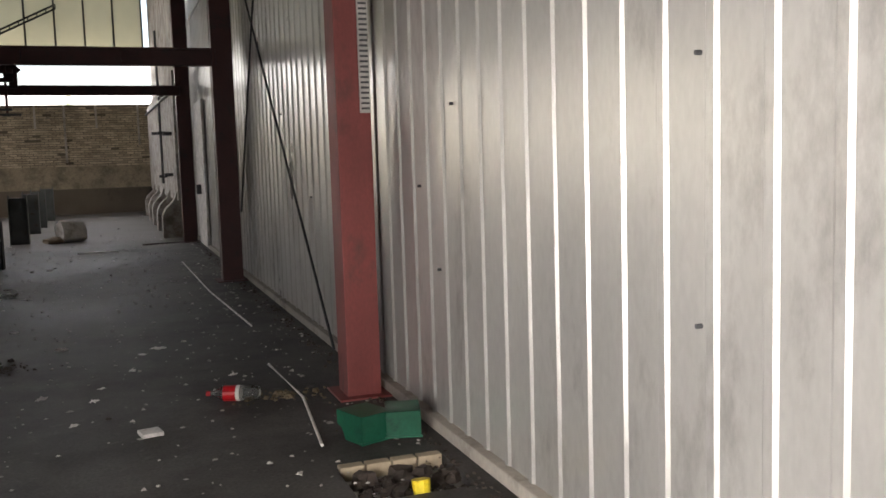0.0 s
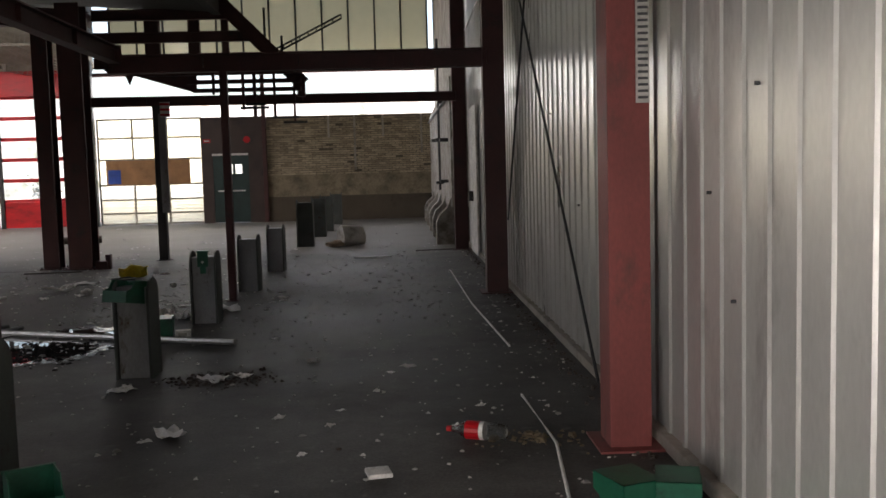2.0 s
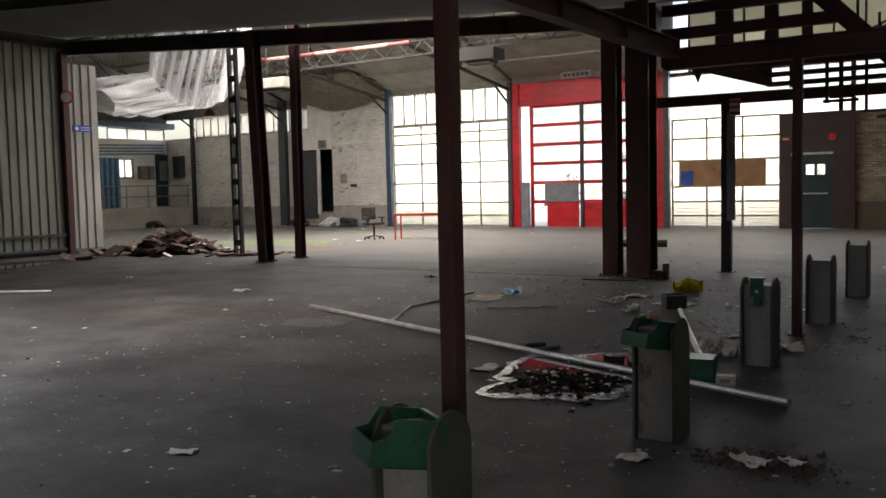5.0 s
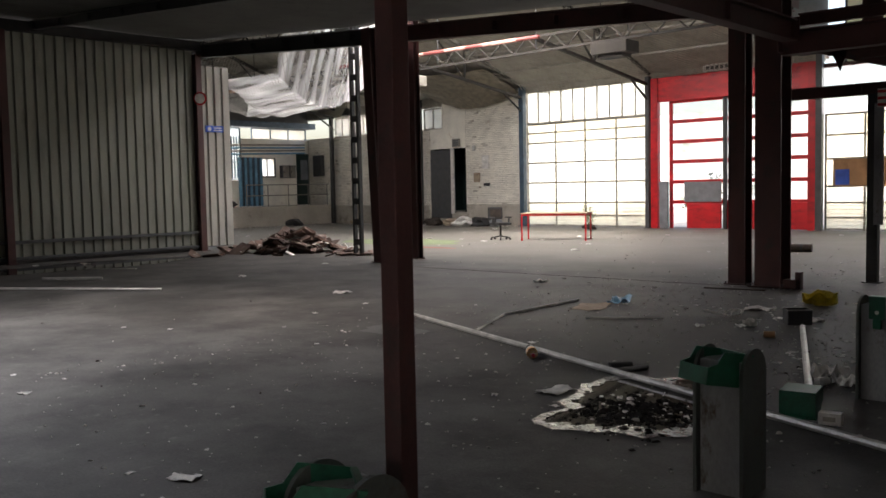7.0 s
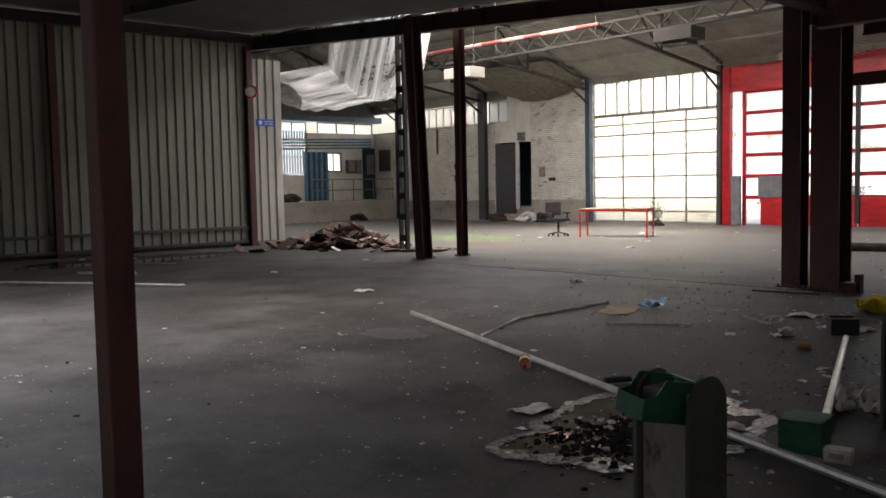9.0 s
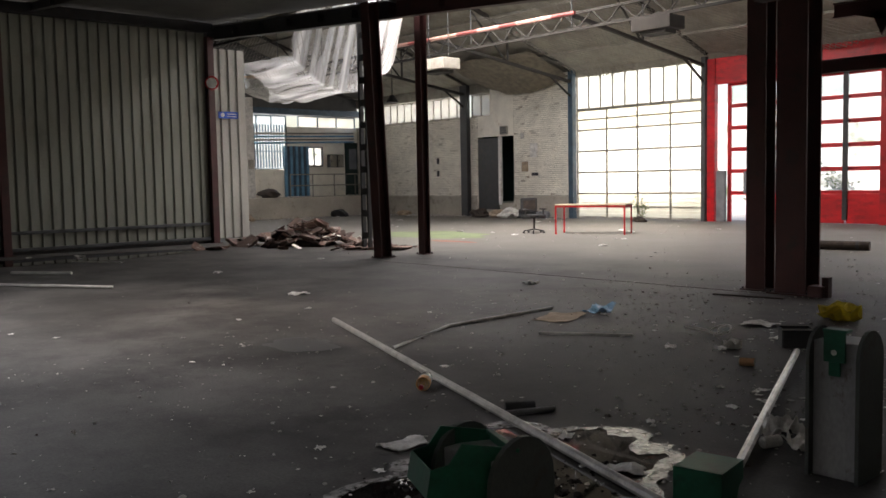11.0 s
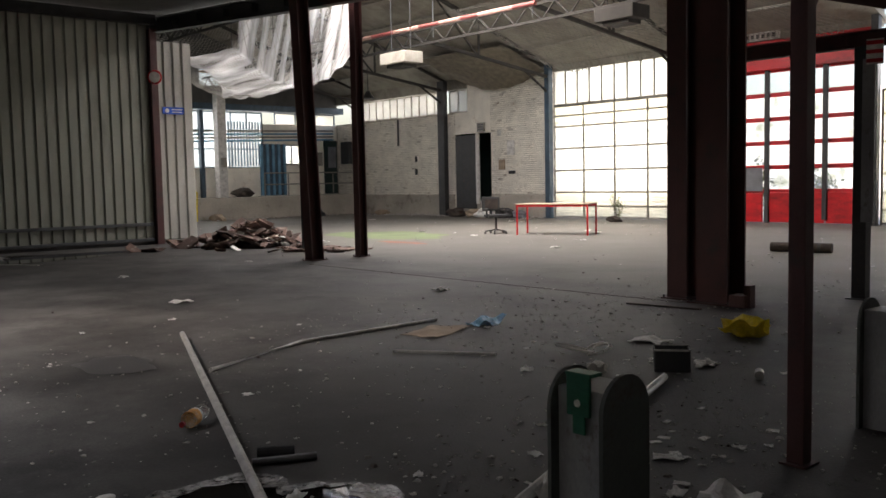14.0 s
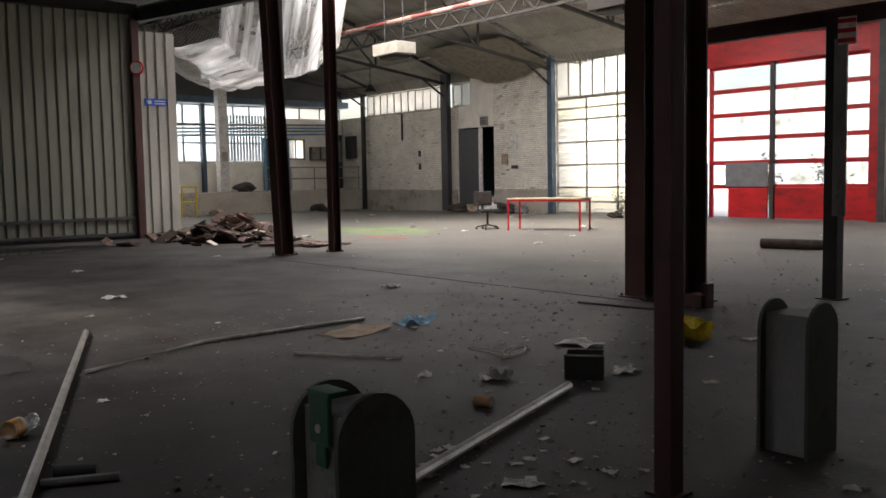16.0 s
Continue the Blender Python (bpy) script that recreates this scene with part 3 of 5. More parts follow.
for i, (y, z) in enumerate(((20.6, 2.2), (20.9, 1.3), (23.0, 2.3), (23.2, 1.25), (26, 2.4), (21.5, 3.1))):
    solid("wall_bracket", box(1.12, y, z, 1.31, y + 0.35, z + 0.07, 0.01), M_BLACK, "small dark bracket on the plastered wall", "bracket", group="wall brackets")
solid("wall_pipe", rod(rod(bmesh.new(), (1.24, 19.8, 3.05), (1.24, 32.8, 3.3), 0.03), (1.24, 24.0, 1.1), (1.24, 24.0, 4.9), 0.03), M_BLACK, "dark pipes along the plastered wall", "pipe")
struct("door_3", box(1.58, 16.8, 0.02, 1.625, 18.25, 2.7, 0.01), M_WHITE, "pale grey steel door in the profiled wall")
solid("door_handle", box(1.5, 17.5, 0.98, 1.585, 17.66, 1.16, 0.01), M_BLACK, "black door handle on the pale steel door", "handle")

struct("floor_joint", box(-13.5, 16.62, 0.001, -5.6, 16.66, 0.004), M_DIRT, "dark joint in the concrete floor")
for y, z in ((2.28, 0.97), (2.28, 1.79), (4.6, 0.9), (4.35, 1.78), (4.9, 1.35), (7.9, 1.2), (9.2, 2.0)):
    solid("screw", rod(bmesh.new(), (1.66, y, z), (1.64, y, z), 0.008, 8), M_DFRAME, "small dark screw head in the profiled sheet", "screw", group="sheet screws")
# emissive board added so that the gate panes look out on brightness
struct("backdrop", box(-90, 62, -0.05, 60, 62.2, 6.5), M_BACK, "hazy pale backdrop made to glow beyond the yard")


# ---- columns and beams ----
def column(x, y, w, h, material, label, turn=0):
    """H-section column with a base plate and bolts."""
    t = thing("steel_column", label, "column", "", x, y, 0, turn)
    part("shaft", ibeam(bmesh.new(), (0, 0, 0.015), (0, 0, h), w, w, max(0.012, w * 0.07), (0, 1, 0)), material, t)
    part("base_plate", box(-w * 0.7, -w * 0.7, 0, w * 0.7, w * 0.7, 0.016, 0.003), material, t)
    for sx in (-1, 1):
        for sy in (-1, 1):
            part("bolt", rod(bmesh.new(), (sx * w * 0.6, sy * w * 0.6, 0.01), (sx * w * 0.6, sy * w * 0.6, 0.045), 0.012, 6), M_BLACK, t)
    return t


def box_column(x, y, w, d, h, material, label, turn=0):
    """Square hollow post on a small plate."""
    t = thing("steel_post", label, "post", "", x, y, 0, turn)
    part("shaft", box(-w / 2, -d / 2, 0.01, w / 2, d / 2, h, 0.006), material, t)
    part("base_plate", box(-w * 0.8, -d * 0.8, 0, w * 0.8, d * 0.8, 0.012), material, t)
    return t


box_column(1.44, 5.62, 0.22, 0.24, 8.5, M_RED, "dull red steel column against the profiled wall")
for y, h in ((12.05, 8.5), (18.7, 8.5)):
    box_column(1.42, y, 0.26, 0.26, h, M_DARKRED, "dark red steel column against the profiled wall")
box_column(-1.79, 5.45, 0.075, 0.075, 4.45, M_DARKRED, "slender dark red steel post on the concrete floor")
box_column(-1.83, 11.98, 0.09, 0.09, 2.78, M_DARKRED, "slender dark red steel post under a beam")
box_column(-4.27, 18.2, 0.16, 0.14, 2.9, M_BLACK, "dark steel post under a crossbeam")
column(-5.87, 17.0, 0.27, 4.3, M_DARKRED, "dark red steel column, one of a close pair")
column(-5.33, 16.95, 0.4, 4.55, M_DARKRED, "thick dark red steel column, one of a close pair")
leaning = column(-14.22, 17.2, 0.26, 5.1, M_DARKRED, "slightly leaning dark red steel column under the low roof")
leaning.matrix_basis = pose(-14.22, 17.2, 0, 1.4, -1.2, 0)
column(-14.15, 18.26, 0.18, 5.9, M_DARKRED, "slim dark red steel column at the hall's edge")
box_column(-21.66, 12.2, 0.18, 0.18, 5.6, M_DARKRED, "dark red steel column against the cream partition")
box_column(-21.66, 17.42, 0.18, 0.18, 5.4, M_DARKRED, "dark red steel column at the partition's end")
box_column(-22.3, NY - 0.08, 0.22, 0.22, 5.8, M_DBLUE, "dark blue-grey steel column at the gate")
box_column(-28.2, NY - 0.12, 0.4, 0.22, 5.6, M_BLACK, "dark steel column against the white wall")
box_column(-16.55, NY - 0.1, 0.16, 0.2, 5.5, M_DFRAME, "dark grey steel post between two gates")
box_column(-10.42, NY - 0.1, 0.2, 0.2, 8.5, M_DFRAME, "dark grey steel post between two gates")
box_column(-4.5, NY - 0.08, 0.14, 0.14, 5.2, M_DARKRED, "dark red steel post at the brick wall's edge")
for x in (-34.35,):
    box_column(x + 0.25, NY - 0.15, 0.16, 0.16, 5.2, M_BLACK, "dark steel post in the hall's corner")

# lattice post
t = thing("lattice_post", "black lattice steel post of angles and plates", "post", "", -16.25, 18.35)
for sx in (-0.11, 0.11):
    part("chord", box(sx - 0.03, -0.05, 0, sx + 0.03, 0.05, 6.3), M_BLACK, t)
for i in range(12):
    part("batten", box(-0.11, -0.045, 0.25 + i * 0.5, 0.11, -0.03, 0.4 + i * 0.5), M_BLACK, t)


def beam(name, a, b, w, h, material, label):
    t = thing(name, label, "beam")
    a, b = Vector(a), Vector(b)
    d = (b - a).normalized()
    part("profile", ibeam(bmesh.new(), a + d * 0.012, b - d * 0.012, w, h, 0.018), material, t)
    for p, q in ((a, a + d * 0.012), (b - d * 0.012, b)):
        part("end_plate", bar(bmesh.new(), p, q, (w if abs(d.y) > 0.5 else h) + 0.03, (h if abs(d.y) > 0.5 else w) + 0.03), material, t)
    n = int((b - a).length / 1.5)
    for k in range(1, n + 1):
        part("stiffener", bar(bmesh.new(), a.lerp(b, k / (n + 1)) - d * 0.005, a.lerp(b, k / (n + 1)) + d * 0.005, (w if abs(d.y) > 0.5 else h) - 0.03, (h if abs(d.y) > 0.5 else w) - 0.03), material, t)
    return t


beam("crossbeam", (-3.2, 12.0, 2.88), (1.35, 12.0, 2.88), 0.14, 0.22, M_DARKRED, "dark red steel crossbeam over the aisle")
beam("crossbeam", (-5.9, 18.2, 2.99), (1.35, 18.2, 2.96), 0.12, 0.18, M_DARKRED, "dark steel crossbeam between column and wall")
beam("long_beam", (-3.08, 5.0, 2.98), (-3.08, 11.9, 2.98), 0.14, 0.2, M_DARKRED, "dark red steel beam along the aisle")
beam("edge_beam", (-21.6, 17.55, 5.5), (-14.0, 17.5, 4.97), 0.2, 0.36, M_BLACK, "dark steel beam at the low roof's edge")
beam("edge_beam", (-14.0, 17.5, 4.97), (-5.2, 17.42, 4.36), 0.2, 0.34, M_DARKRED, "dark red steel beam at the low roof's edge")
for y in (4.6, 8.8, 13.0):
    beam("roof_beam", (-21.6, y, 5.68), (-3.1, y, 4.38), 0.16, 0.22, M_BLACK, "dark steel roof beam under the low roof")

# hanging steel frame over the aisle
t = thing("platform_frame", "collapsed dark red steel platform frame hung over the aisle", "steel frame", "", 0, 0, 0)
for z, x1 in ((4.47, -2.75), (4.07, -2.35), (3.62, -1.75)):
    part("rail", ibeam(bmesh.new(), (-5.2, 17.62, z), (x1, 17.62, z), 0.1, 0.19, 0.02), M_DARKRED, t)
for x, w in ((-4.18, 0.26), (-3.43, 0.2), (-2.87, 0.12)):
    part("upright", ibeam(bmesh.new(), (x, 17.78, 3.45), (x, 17.78, 8.57), w, 0.12, 0.018, (0, 1, 0)), M_DARKRED, t)
part("diagonal", ibeam(bmesh.new(), (-4.3, 17.48, 6.1), (-1.45, 17.48, 3.17), 0.12, 0.26, 0.02), M_DARKRED, t)
part("diagonal_end", box(-1.56, 17.42, 2.95, -1.42, 17.54, 3.3, 0.01), M_DARKRED, t)
for z, h, x0 in ((3.4, 0.1, -4.2), (3.23, 0.07, -3.5), (3.08, 0.07, -3.4)):
    part("tread", box(x0, 17.3, z - h / 2, -1.48, 17.42, z + h / 2, 0.006), M_DARKRED, t)
for x, z0, w in ((-3.02, 3.0, 0.05), (-2.5, 2.72, 0.05), (-2.3, 2.6, 0.06), (-1.95, 2.56, 0.045), (-1.6, 2.48, 0.04)):
    part("hanger", box(x - w / 2, 17.26, z0, x + w / 2, 17.3, 3.62), M_DARKRED, t)
for x0, x1, z in ((-2.55, -2.05, 2.75), (-2.45, -2.1, 2.81), (-2.0, -1.52, 2.57), (-1.8, -1.38, 2.48)):
    part("foot_bar", box(x0, 17.22, z - 0.022, x1, 17.28, z + 0.022, 0.004), M_BLACK, t)
bm = bmesh.new()
for dz in (-0.035, 0.035):
    bar(bm, (-1.95, 17.6, 3.78 + dz), (-0.74, 17.6, 4.38 + dz), 0.03, 0.03)
for k in range(9):
    q = k / 8
    bar(bm, (-1.95 + 1.21 * q, 17.6, 3.74 + 0.6 * q), (-1.95 + 1.21 * q, 17.6, 3.82 + 0.6 * q), 0.02, 0.02)
part("lattice_bar", bm, M_BLACK, t)
for x, z1 in ((-2.12, 4.55), (-1.82, 4.05)):
    part("bolt_rod", rod(bmesh.new(), (x, 17.55, 3.7), (x, 17.55, z1), 0.022), M_BLACK, t)
for tri in (((-4.9, 3.52), (-3.36, 3.52), (-3.36, 3.05)), ((-4.68, 3.52), (-4.42, 3.52), (-4.55, 3.22))):
    bm = bmesh.new()
    f = bm.faces.new([bm.verts.new((x, 17.5, z)) for x, z in tri])
    ex = bmesh.ops.extrude_face_region(bm, geom=[f])["geom"]
    bmesh.ops.translate(bm, vec=(0, 0.03, 0), verts=[v for v in ex if isinstance(v, bmesh.types.BMVert)])
    part("gusset", bm, M_DARKRED, t)

# cross bracing on the east wall
t = thing("wall_bracing", "thin dark steel cross bracing on the profiled wall", "bracing")
part("brace", rod(bmesh.new(), (1.58, 6.95, 0.02), (1.58, 11.9, 4.4), 0.012, 6), M_BLACK, t)
part("brace", rod(bmesh.new(), (1.56, 11.9, 0.9), (1.56, 8.6, 5.2), 0.012, 6), M_BLACK, t)
# perforated strip beside the first column
t = thing("slotted_strip", "pale slotted metal strip hanging beside the column", "strip", "", 1.51, 5.475, 0)
part("strip", box(-0.034, 0, 1.8, 0.034, 0.016, 8.0), M_ALU, t)
me_slot = mesh_of("slot", box(-0.026, -0.003, 0, 0.026, 0.002, 0.013), M_DFRAME)
for i in range(80):
    piece("slot", me_slot, t, Matrix.Translation((0, -0.001, 1.82 + i * 0.032)))


# ---- gates and windows ----
def gate(name, x0, x1, z1, cols, rows, frame_m, pane_m, label, w=0.06, z0=0.0, skip=()):
    """Glazed gate in the north wall: frame bars and one pane a field."""
    t = tagged(new(name), label, kind="structure")
    y0, y1 = NY + 0.1, NY + 0.17
    for x in cols:
        part("stile", box(x - w / 2, y0, z0, x + w / 2, y1, z1, 0.004), frame_m, t)
    for z in rows:
        part("rail", box(x0, y0 + 0.01, z - w / 2, x1, y1 - 0.01, z + w / 2, 0.004), frame_m, t)
    for i, (a, b) in enumerate(zip(cols, cols[1:])):
        for j, (c, d) in enumerate(zip(rows, rows[1:])):
            if (i, j) in skip:
                continue
            p = part("pane", box(a + w / 2, NY + 0.13, c + w / 2, b - w / 2, NY + 0.14, d - w / 2), pane_m[j] if isinstance(pane_m, list) else pane_m, t)
            p.visible_shadow = False
    return t


def steps(a, b, n):
    return [a + (b - a) * i / n for i in range(n + 1)]


g1 = gate("gate_1", -22.2, -16.65, 4.1, steps(-22.2, -16.65, 4), [0.05, 0.45, 0.95, 1.75, 2.55, 3.35, 3.75, 4.1], M_FRAME, [M_YGLASS, M_YGLASS, M_GLASS, M_GLASS, M_GLASS, M_YGLASS, M_YGLASS], "tall sectional gate of dusty panes tinted as if lit yellow")
w1 = gate("window_1", -22.2, -16.65, 5.42, steps(-22.2, -16.65, 10), [4.16, 5.4], M_FRAME, M_GLASS, "strip of pale upright panes over the gate", 0.05, 4.12)
g3 = gate("gate_2", -10.3, -6.72, 3.72, steps(-10.3, -6.72, 3), [0.05, 0.42, 0.9, 1.42, 2.3, 3.05, 3.7], M_FRAME, [M_YGLASS, M_YGLASS, M_GLASS, M_YGLASS, M_YGLASS, M_YGLASS], "sectional gate of panes tinted as if lit yellow, with a brown board")
part("board", box(-10.05, NY + 0.07, 1.42, -7.15, NY + 0.1, 2.27), M_BOARD, g3, "brown wooden board")
part("notice", box(-9.98, NY + 0.062, 1.46, -9.55, NY + 0.07, 1.95), M_SIGNBLUE, g3, "blue notice")

# red gate
g2 = gate("gate_3", -15.75, -10.6, 5.3, [-15.75, -13.7, -10.6], [0.95, 1.67, 2.39, 3.1, 3.82, 4.54], M_SIGNALRED, M_CLEAR, "red sectional gate with clear panes and a torn lower panel", 0.13, 0.0, ((0, 0),))
part("head", box(-16.45, NY - 0.06, 4.55, -10.55, NY + 0.12, 5.42, 0.02), M_SIGNALRED, g2)
for x in (-16.3, -10.65):
    part("jamb", box(x - 0.14, NY - 0.12, 0, x + 0.14, NY + 0.09, 5.4, 0.01), M_SIGNALRED, g2)
for x0, x1 in ((-13.6, -11.9), (-11.84, -10.7)):
    part("lower_panel", box(x0, NY + 0.06, 0.02, x1, NY + 0.14, 0.92, 0.02), M_SIGNALRED, g2)
part("lower_panel", box(-15.1, NY + 0.03, 0.02, -13.8, NY + 0.1, 0.9, 0.02), M_SIGNALRED, g2)
part("patch", box(-15.2, NY + 0.04, 0.95, -13.8, NY + 0.07, 1.66, 0.01), M_GRNTARP, g2, "grey tarpaulin patch")
for x, z0 in ((-13.66, 0.0), (-11.87, 0.12)):
    part("sash", box(x - 0.07, NY + 0.0, z0, x + 0.07, NY + 0.09, 5.3, 0.01), M_BLACK, g2, "black upright brace of the gate")
part("sign", box(-14.4, NY - 0.12, 5.44, -13.2, NY - 0.08, 5.7, 0.01), M_WHITE, g2, "grubby white maker's plate")
for i in range(6):
    part("sign_bar", box(-14.28 + i * 0.17, NY - 0.128, 5.51, -14.17 + i * 0.17, NY - 0.12, 5.63), M_BLACK, g2)
part("dark_flap", box(-16.1, NY - 0.14, 0.0, -15.75, NY - 0.02, 1.7, 0.05), M_GRNTARP, g2)

for z in (0.2, 0.33, 0.62, 0.78, 1.15, 1.35, 1.55, 1.95, 2.15, 2.35, 2.75, 3.0, 3.5):
    part("thin_bar", box(-22.17, NY + 0.09, z - 0.008, -16.68, NY + 0.105, z + 0.008), M_ALU, g1)
for z in (0.18, 0.3, 0.55, 0.68, 0.8, 1.1, 1.25):
    part("thin_bar", box(-10.27, NY + 0.09, z - 0.008, -6.75, NY + 0.105, z + 0.008), M_ALU, g3)
# clerestory strips
cl = gate("window_2", -34.1, -28.45, 5.15, steps(-34.1, -28.45, 11), [4.28, 5.15], M_FRAME, M_GLASS, "clerestory strip of narrow dusty panes", 0.05, 4.25)
cl2 = gate("window_3", -28.0, -26.9, 5.15, steps(-28.0, -26.9, 2), [4.28, 5.15], M_FRAME, M_GLASS, "short clerestory strip of dusty panes", 0.05, 4.25)


def west_window(name, y0, y1, z0, z1, cols, rows, material, label, w=0.05):
    t = tagged(new(name), label, kind="structure")
    ys, zs = steps(y0, y1, cols), steps(z0, z1, rows)
    for y in ys:
        part("stile", box(-36.38, y - w / 2, z0, -36.3, y + w / 2, z1), material, t)
    for z in zs:
        part("rail", box(-36.37, y0, z - w / 2, -36.31, y1, z + w / 2), material, t)
    for a, b in zip(ys, ys[1:]):
        p = part("pane", box(-36.345, a + w / 2, z0, -36.335, b - w / 2, z1), M_BGLASS if z0 < 3 else M_GLASS, t)
        p.visible_shadow = False
    return t


west_window("window_4", 18.0, 29.0, 2.25, 4.7, 14, 3, M_DBLUE, "blue steel framed window strip, partly bare")
west_window("window_5", 29.7, 33.0, 4.2, 4.72, 3, 1, M_DBLUE, "low clerestory panes over the dock wall")

for k in range(14):
    solid("window_slat", box(-36.3, 26.95 + k * 0.15, 2.3, -36.26, 27.02 + k * 0.15, 4.3), M_DBLUE, "dark blue upright slat behind the dock window", "slat", group="window slats")
box_column(-36.05, 25.85, 0.18, 0.18, 4.75, M_DBLUE, "dark blue steel post on the loading dock")
# doors
d = tagged(new("door_1"), "dark green steel fire door with small lit window", kind="structure")
bm = bmesh.new()
for x0, z0, x1, z1 in ((-6.345, 0.02, -5.105, 1.72), (-6.345, 2.05, -5.105, 2.36), (-6.345, 1.72, -5.92, 2.05), (-5.66, 1.72, -5.58, 2.05), (-5.34, 1.72, -5.105, 2.05)):
    bx(bm, x0, NY + 0.08, z0, x1, NY + 0.14, z1)
part("leaf", bm, M_GREEN, d)
for x in (-5.92, -5.58):
    part("door_window", box(x, NY + 0.105, 1.72, x + 0.26, NY + 0.11, 2.05), M_CLEAR, d)
part("push_bar", rod(bmesh.new(), (-6.2, NY + 0.03, 1.12), (-5.25, NY + 0.03, 1.12), 0.025), M_WHITE, d)
part("door_frame", box(-6.36, NY + 0.02, 2.36, -5.1, NY + 0.1, 2.43), M_WHITE, d, "pale door head")
d = tagged(new("door_2"), "dark brown double door on a raised threshold, half open", kind="structure")
part("leaf", box(-27.55, NY + 0.0, 0.3, -26.35, NY + 0.06, 3.3, 0.012), M_BLACK, d)
part("door_frame", box(-26.35, NY + 0.0, 0.5, -26.2, NY + 0.1, 3.36), M_WHITE, d, "pale door edge")
part("leaf", box(-25.55, NY + 0.4, 0.6, -25.5, NY + 1.3, 3.3, 0.01), M_BLACK, d)


# ---- bollards ----
def bollard(x, y, h, w=0.25, face=M_BOLLARD):
    """Two round-topped plates with a web between them."""
    t = thing("bollard", "chipped grey steel bollard of two round-topped plates", "bollard", "row of bollards", x, y)
    for s in (-1, 1):
        bm = bmesh.new()
        pts = [(-0.14, 0), (0.14, 0)] + [(0.14 * math.cos(a), h - 0.14 + 0.14 * math.sin(a)) for a in [math.pi * i / 12 for i in range(13)]]
        vs = [bm.verts.new((0, p, q)) for p, q in pts]
        f = bm.faces.new(vs)
        ex = bmesh.ops.extrude_face_region(bm, geom=[f])["geom"]
        bmesh.ops.translate(bm, vec=(0.018, 0, 0), verts=[v for v in ex if isinstance(v, bmesh.types.BMVert)])
        bmesh.ops.translate(bm, vec=(s * w / 2 - 0.009, 0, 0), verts=bm.verts)
        part("plate", bm, M_BOLDARK, t)
    part("web", box(-w / 2 + 0.012, -0.1, 0, w / 2 - 0.012, 0.122, h - 0.06, 0.006), face, t, "worn steel face")
    return t


for x, y in ((-1.78, 5.2), (-1.765, 7.79), (-1.79, 10.33), (-1.78, 12.95), (-1.78, 15.5)):
    bollard(x, y, 0.75)
for y in (20.6, 23.8, 26.2, 29.8):
    bollard(-1.85, y, 1.02, 0.34, M_BOLDARK)


def storage_bin(label, m, s=1.0):
    """Open-fronted stackable bin, mouth towards -y."""
    t = tagged(new("storage_bin"), label, "bin", "green storage bins")
    t.matrix_basis = m
    w, d, h = 0.11 * s, 0.13 * s, 0.17 * s
    th = 0.006
    part("base", box(-w, -d, 0, w, d, th), M_BIN, t)
    for sx in (-1, 1):
        bm = bmesh.new()
        prof = [(-d, 0), (d, 0), (d, h), (-d * 0.35, h), (-d * 0.6, h * 0.62), (-d, h * 0.5)]
        vs = [bm.verts.new((sx * w, p, q)) for p, q in prof]
        f = bm.faces.new(vs)
        ex = bmesh.ops.extrude_face_region(bm, geom=[f])["geom"]
        bmesh.ops.translate(bm, vec=(-sx * th, 0, 0), verts=[v for v in ex if isinstance(v, bmesh.types.BMVert)])
        part("side", bm, M_BIN, t)
    part("back", box(-w, d - th, 0, w, d, h), M_BIN, t)
    part("lip", box(-w, -d, 0, w, -d + th, h * 0.5, 0.002), M_BIN, t)
    part("rim", box(-w - 0.006, d - 0.02, h - 0.012, w + 0.006, d + 0.006, h, 0.003), M_BIN, t)
    return t


storage_bin("dark green plastic storage bin hung on a bollard", pose(-1.82, 5.08, 0.57, -10, 0, -35), 1.05)
storage_bin("dark green plastic storage bin hung on a bollard", pose(-1.8, 7.67, 0.575, -10, 0, -25), 1.0)
t = thing("label_holder", "green plastic label holder wedged between bollard plates", "holder", "", -1.79, 10.222, 0.55, 180)
part("plate", box(-0.055, -0.004, 0.04, 0.055, 0.012, 0.2, 0.006), M_BIN, t)
part("tongue", box(-0.03, -0.002, -0.03, 0.03, 0.008, 0.05, 0.006), M_BIN, t)
part("top_lip", box(-0.06, -0.06, 0.19, 0.06, 0.012, 0.205, 0.004), M_BIN, t)
part("ring", rod(bmesh.new(), (0, 0.012, 0.09), (0, 0.016, 0.09), 0.014, 14), M_WHITE, t, "small white ring")
storage_bin("green plastic bin lying on the floor beside a bollard", pose(-1.42, 4.95, 0.0, 0, 0, 30), 1.0)
storage_bin("green plastic bin upside down by the wall", pose(1.2, 4.62, 0.17, 180, 0, 20), 0.9)
storage_bin("green plastic bin lying against another by the wall", pose(1.41, 4.6, 0.17, 180, 0, -15), 0.85)
storage_bin("green plastic bin upside down beside a tube", pose(-2.05, 9.5, 0.19, 180, 0, 10), 1.05)


def strewn(name, pts, r, material, label, category):
    """A thin tube bent through points on the floor."""
    t = thing(name, label, category)
    bm = bmesh.new()
    sweep(bm, pts, r)
    part("tube", bm, material, t)
    return t


strewn("long_tube", [(-7.9, 11.51, 0.03), (-1.25, 8.92, 0.03)], 0.028, M_ALU, "long pale grey tube across the floor", "tube")
strewn("bright_tube", [(-2.12, 9.85, 0.035), (-3.4, 13.07, 0.035)], 0.028, M_ALU, "bright metal tube on the floor", "tube")
